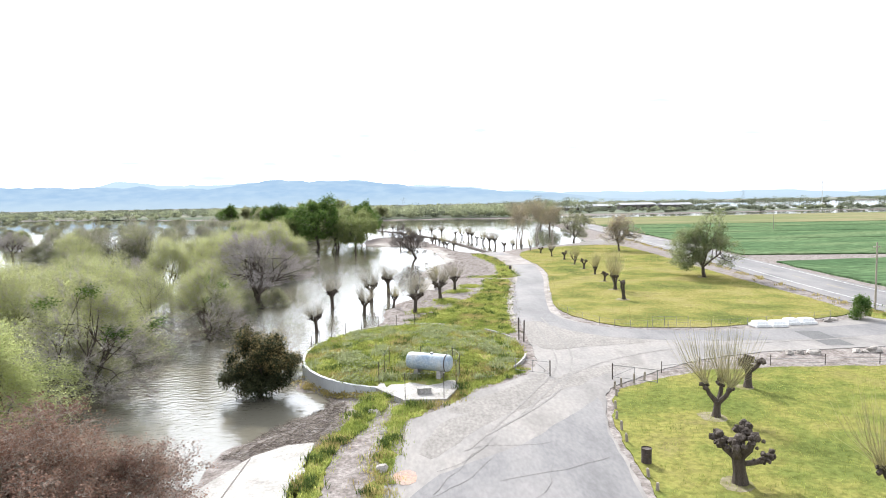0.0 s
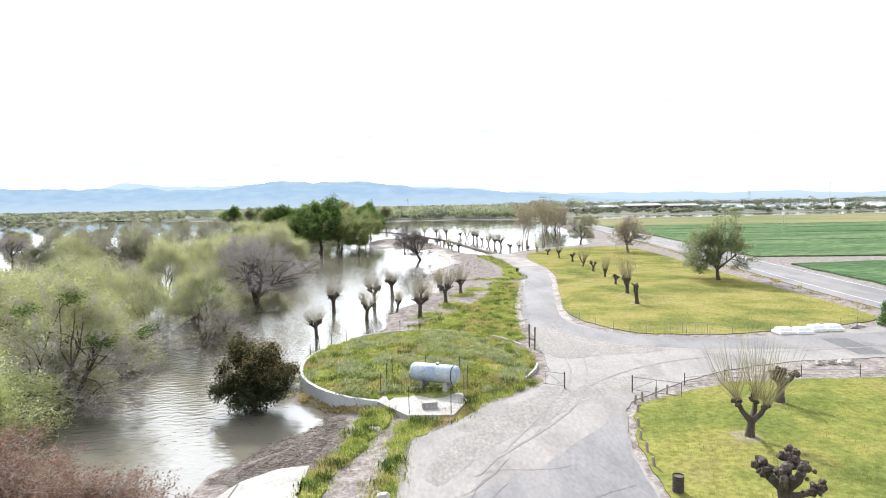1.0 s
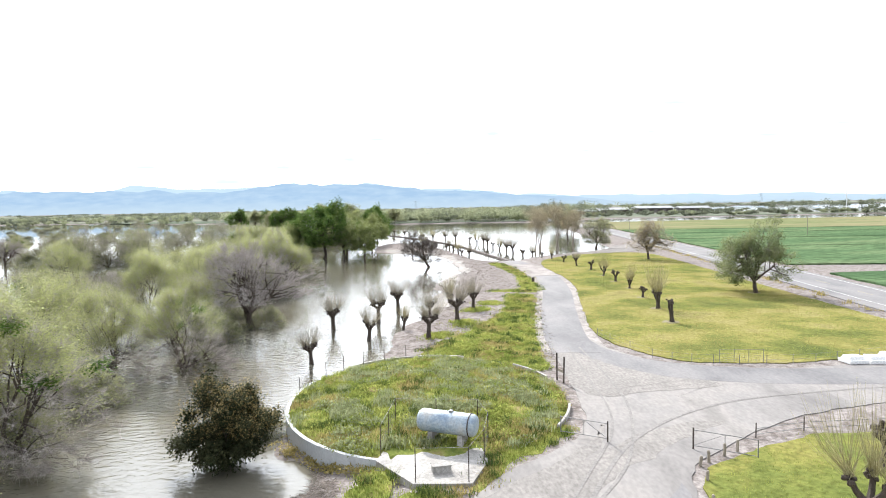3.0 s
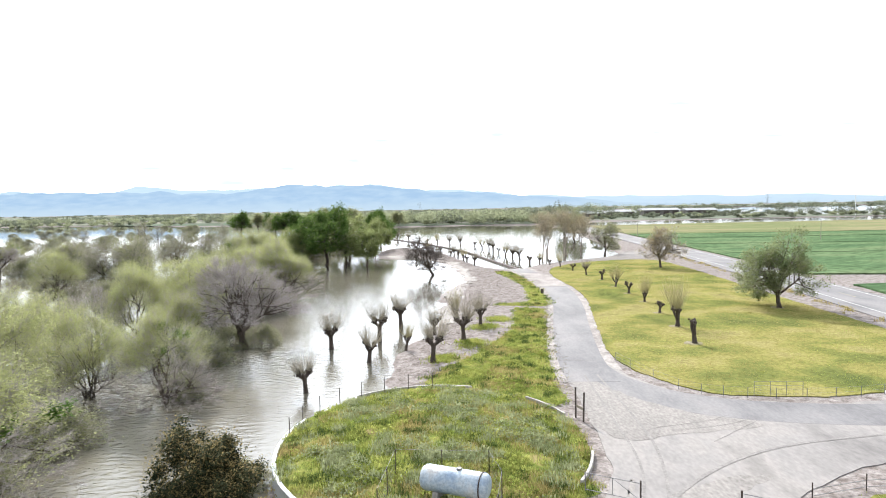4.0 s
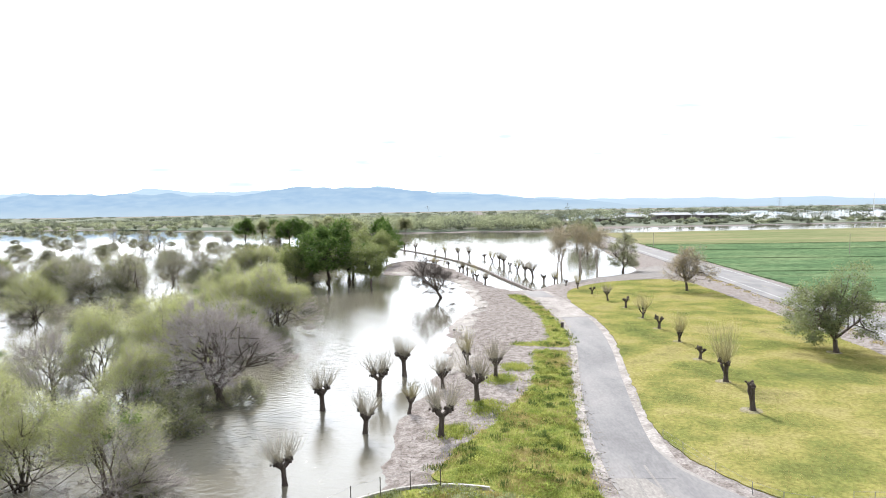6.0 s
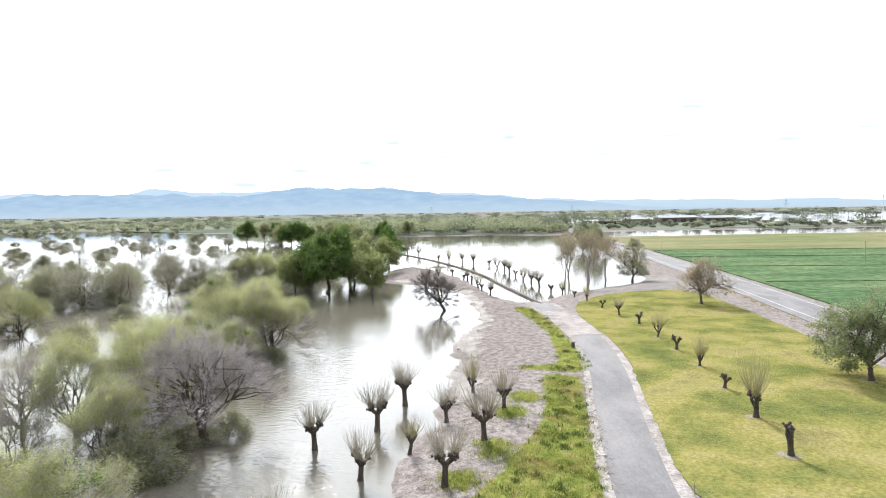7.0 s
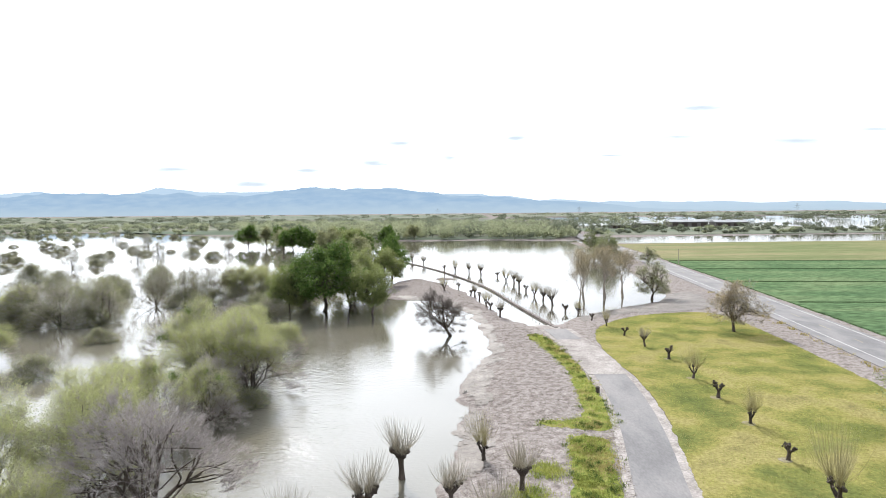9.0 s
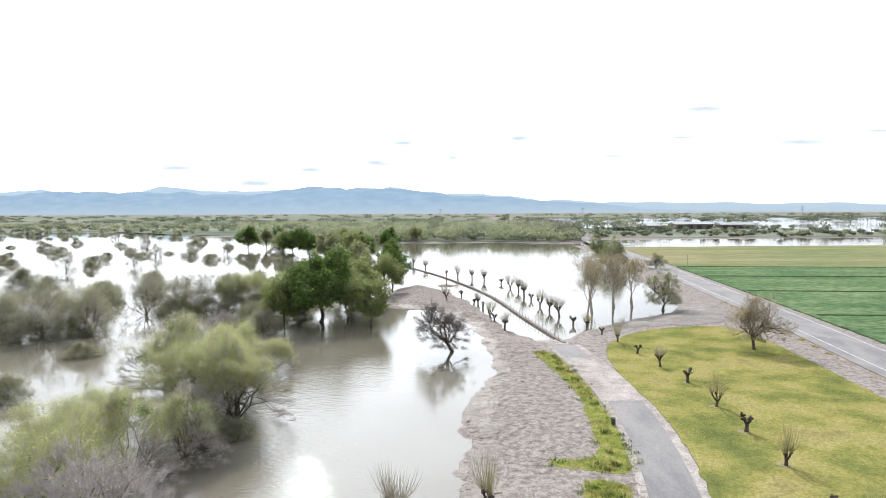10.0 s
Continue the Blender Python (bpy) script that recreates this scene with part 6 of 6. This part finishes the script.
signpost = thing("broken_frame", pose(9.0, 58.0, LAND + 0.3, 0, 0, 20), "dark leaning posts of a broken sign frame by the road", "sign frame")
for name, p, q in (("post", (0, 0, -0.3), (0.05, 0.1, 1.7)), ("post", (0.0, -0.9, -0.3), (0.08, -0.85, 1.6))):
    part(name, rod(p, q, 0.06), M_RUST, signpost)
g = Geo()
g.box((0.05, -0.4, 0.5), (0.05, 0.9, 0.2))
part("board", g, M_WOOD, signpost)


def drum(x, y, z, label):
    ob = thing("trash_drum", pose(x, y, z) @ Matrix.Scale(0.82, 4), label, "trash can", "trash drums")
    g = Geo()
    zs = (0, 0.02, 0.28, 0.30, 0.32, 0.58, 0.60, 0.62, 0.86, 0.88)
    rs = (0.27, 0.29, 0.285, 0.30, 0.285, 0.285, 0.30, 0.285, 0.29, 0.30)
    g.tube([Vector((0, 0, q)) for q in zs], rs, 16, cap=False)
    g.f.append(tuple(reversed(range(16))))
    can = part("body", g, M_RUST, ob, smooth=False)
    g = Geo()
    g.tube([Vector((0, 0, 0.80)), Vector((0, 0, 0.82))], [0.285, 0.285], 16)
    part("liner", g, M_RUST, can)
    return ob


drum(10.75, 31.0, LAND + 0.06, "dark rusty steel drum trash can beside the lawn")
drum(16.6, 115.9, LAND + 0.0, "dark steel drum trash can beside the park road")

# rounded posts along the forecourt
post_geo = Geo()
post_geo.tube([Vector((0, 0, -0.2)), Vector((0, 0, 0.45)), Vector((0, 0, 0.5))], [0.08, 0.075, 0.045], 8)
post_mesh = post_geo.mesh("bollard", M_WOOD)
for x, y, s in ((12.9, 42.7, 1), (13.5, 43.1, 1.2), (14.6, 43.8, 1.3), (15.5, 44.3, 1.2), (12.5, 41.0, 1), (11.7, 38.6, 1.1), (11.2, 36.9, 1), (10.95, 35.2, 1.1), (10.7, 33.6, 1), (10.3, 29.5, 0.9), (10.2, 28.2, 0.8)):
    o = new("bollard", post_mesh)
    o.matrix_basis = Matrix.LocRotScale((x, y, LAND + 0.03), Euler((random.uniform(-0.12, 0.12), random.uniform(-0.12, 0.12), x)), (1, 1, s))
    tagged(o, "short weathered wooden bollard beside the forecourt", "bollard", "forecourt bollards")


def barrier_block(x, y, turn, length):
    ob = thing("concrete_barrier", pose(x, y, LAND + 0.05, 0, 0, turn), "white painted concrete barrier block by the lane", "barrier", "white barriers")
    g = Geo()
    g.box((0, 0, 0.12), (length, 1.35, 0.24))
    part("base", g, M_WHITE, ob)
    g = Geo()
    g.box((0, 0, 0.38), (length * 0.92, 1.0, 0.28), 0, 0.82)
    part("body", g, M_WHITE, ob)
    return ob


for x, y, turn, ln in ((32.8, 60.9, 4, 1.5), (34.4, 60.8, 2, 1.5), (36.3, 61.7, 6, 1.4), (37.8, 61.7, 3, 1.5)):
    barrier_block(x, y, turn, ln)


def boulder(x, y, s, seed, mat=M_ROCK, label="rough grey boulder on the dirt verge"):
    g = Geo()
    g.knob((0, 0, 0.25), 0.5, random.Random(seed), 6, 9, 0.22)
    o = solo("boulder", g, mat, label, "rock", "boulders")
    o.matrix_basis = Matrix.LocRotScale((x, y, max(0.0, height_at(x, y)) - 0.05), Euler((0, 0, seed)), (s, s * 0.8, s * 0.62))


for i, (x, y, s) in enumerate(((29.3, 50.3, 0.9), (30.2, 50.4, 0.7), (31.2, 50.2, 1.0), (34.8, 50.4, 0.8), (35.4, 50.2, 0.6), (36.2, 50.3, 1.1), (40.4, 62.3, 1.1), (41.3, 62.7, 0.8), (-2.7, 39.4, 0.9), (-1.9, 36.0, 0.5), (-1.7, 31.2, 0.8),
                               (9.9, 66, 0.4), (10.4, 70, 0.5), (10.9, 74, 0.35), (11.6, 79, 0.5), (12.6, 85, 0.4), (1.2, 119, 0.7), (2.4, 99, 0.5))):
    boulder(x, y, s, i + 1)

# causeway wall along the flooded road
WALL = curve_through([(19, 160), (14.6, 186), (8.2, 225), (-4, 267), (-17, 301), (-36, 345)], steps=6)
ribbon("causeway_kerb", WALL, 0.34, 0, 0.7, M_SOIL, "low earth and concrete kerb through the flood", "kerb", 1.0)
wire_fence("causeway_fence", [(18.4, 163), (14.4, 188), (10, 214)], 0.3, 0.9, "thin post fence along the flooded causeway", 2.6, (0.9,), 0, 0.045, M_STEEL, M_RUST, 0.008)
g = Geo()
g.knob((0, 0, 0.0), 3.2, random.Random(4), 6, 16, 0.05)
isl = solo("mud_islet", g, M_SOIL, "low round mud islet with a post in the flood", "islet", kind="structure")
isl.matrix_basis = Matrix.LocRotScale((-3.5, 246, -0.05), None, (1, 1, 0.1))
solo("islet_post", rod((-3.5, 246, -0.2), (-3.5, 246, 2.4), 0.14), M_RUST, "dark stub post on the islet", "post")


# ---- poles and far buildings ----
def utility_pole(x, y, h, label):
    ob = thing("utility_pole", pose(x, y, LAND, 0, 0, 10), label, "pole", "utility poles")
    g = Geo()
    g.tube([Vector((0, 0, -0.4)), Vector((0, 0, h))], [0.11, 0.07], 8)
    part("pole", g, M_WOOD, ob)
    g = Geo()
    g.box((0, 0, h - 0.5), (0.9, 0.08, 0.1))
    part("crossarm", g, M_WOOD, ob)
    return ob


utility_pole(49.2, 67.6, 7.4, "thin weathered wooden utility pole at the roadside")
utility_pole(133, 232, 7.0, "thin pole standing in the crop field")
utility_pole(86, 284, 6.0, "thin pole at the field corner")
for x, y, l, w, h in ((215, 770, 44, 18, 5), (275, 790, 46, 20, 6), (330, 800, 40, 16, 5), (185, 745, 22, 12, 4)):
    ob = thing("farm_building", pose(x, y, 0.6, 0, 0, 6), "low farm shed with pale roof among trees", "building", "farm sheds")
    g = Geo()
    g.box((0, 0, h / 2), (l, w, h))
    part("wall", g, M_BARN, ob)
    g = Geo()
    base = [(-l / 2 - 1, -w / 2 - 1, h), (l / 2 + 1, -w / 2 - 1, h), (l / 2 + 1, w / 2 + 1, h), (-l / 2 - 1, w / 2 + 1, h), (-l / 2 - 1, 0, h + 2.6), (l / 2 + 1, 0, h + 2.6)]
    g.v = [Vector(p) for p in base]
    g.f = [(0, 1, 5, 4), (2, 3, 4, 5), (0, 4, 3), (1, 2, 5), (3, 2, 1, 0)]
    part("roof", g, M_ROOF, ob)
    for k in range(4):
        g = Geo()
        g.box((-l / 2 + l * (k + 0.5) / 4, -w / 2 - 0.05, h * 0.4), (l / 7, 0.2, h * 0.7))
        part("door", g, M_RUST, ob)
mast = thing("radio_mast", pose(402, 612, 1.0), "tall thin pale mast beside far trees", "mast")
part("shaft", rod((0, 0, -0.5), (0, 0, 25), 0.35), M_WHITE, mast)
part("cap", rod((0, 0, 25), (0, 0, 27), 0.2), M_STEEL, mast)


def pylon(x, y, h):
    ob = thing("power_pylon", pose(x, y, 1.0, 0, 0, 20), "distant grey lattice power pylon", "pylon", "power pylons")
    for sx in (-1, 1):
        for sy in (-1, 1):
            part("leg", rod((sx * 3, sy * 3, -0.5), (sx * 0.5, sy * 0.5, h), 0.12, 4), M_STEEL, ob)
    for k, w in ((0.72, 9), (0.84, 8), (0.95, 6)):
        part("crossarm", rod((-w, 0, h * k), (w, 0, h * k), 0.12, 4), M_STEEL, ob)
    return ob


for x, y, h in ((-40, 1500, 26), (700, 1330, 30), (330, 1700, 28)):
    pylon(x, y, h)
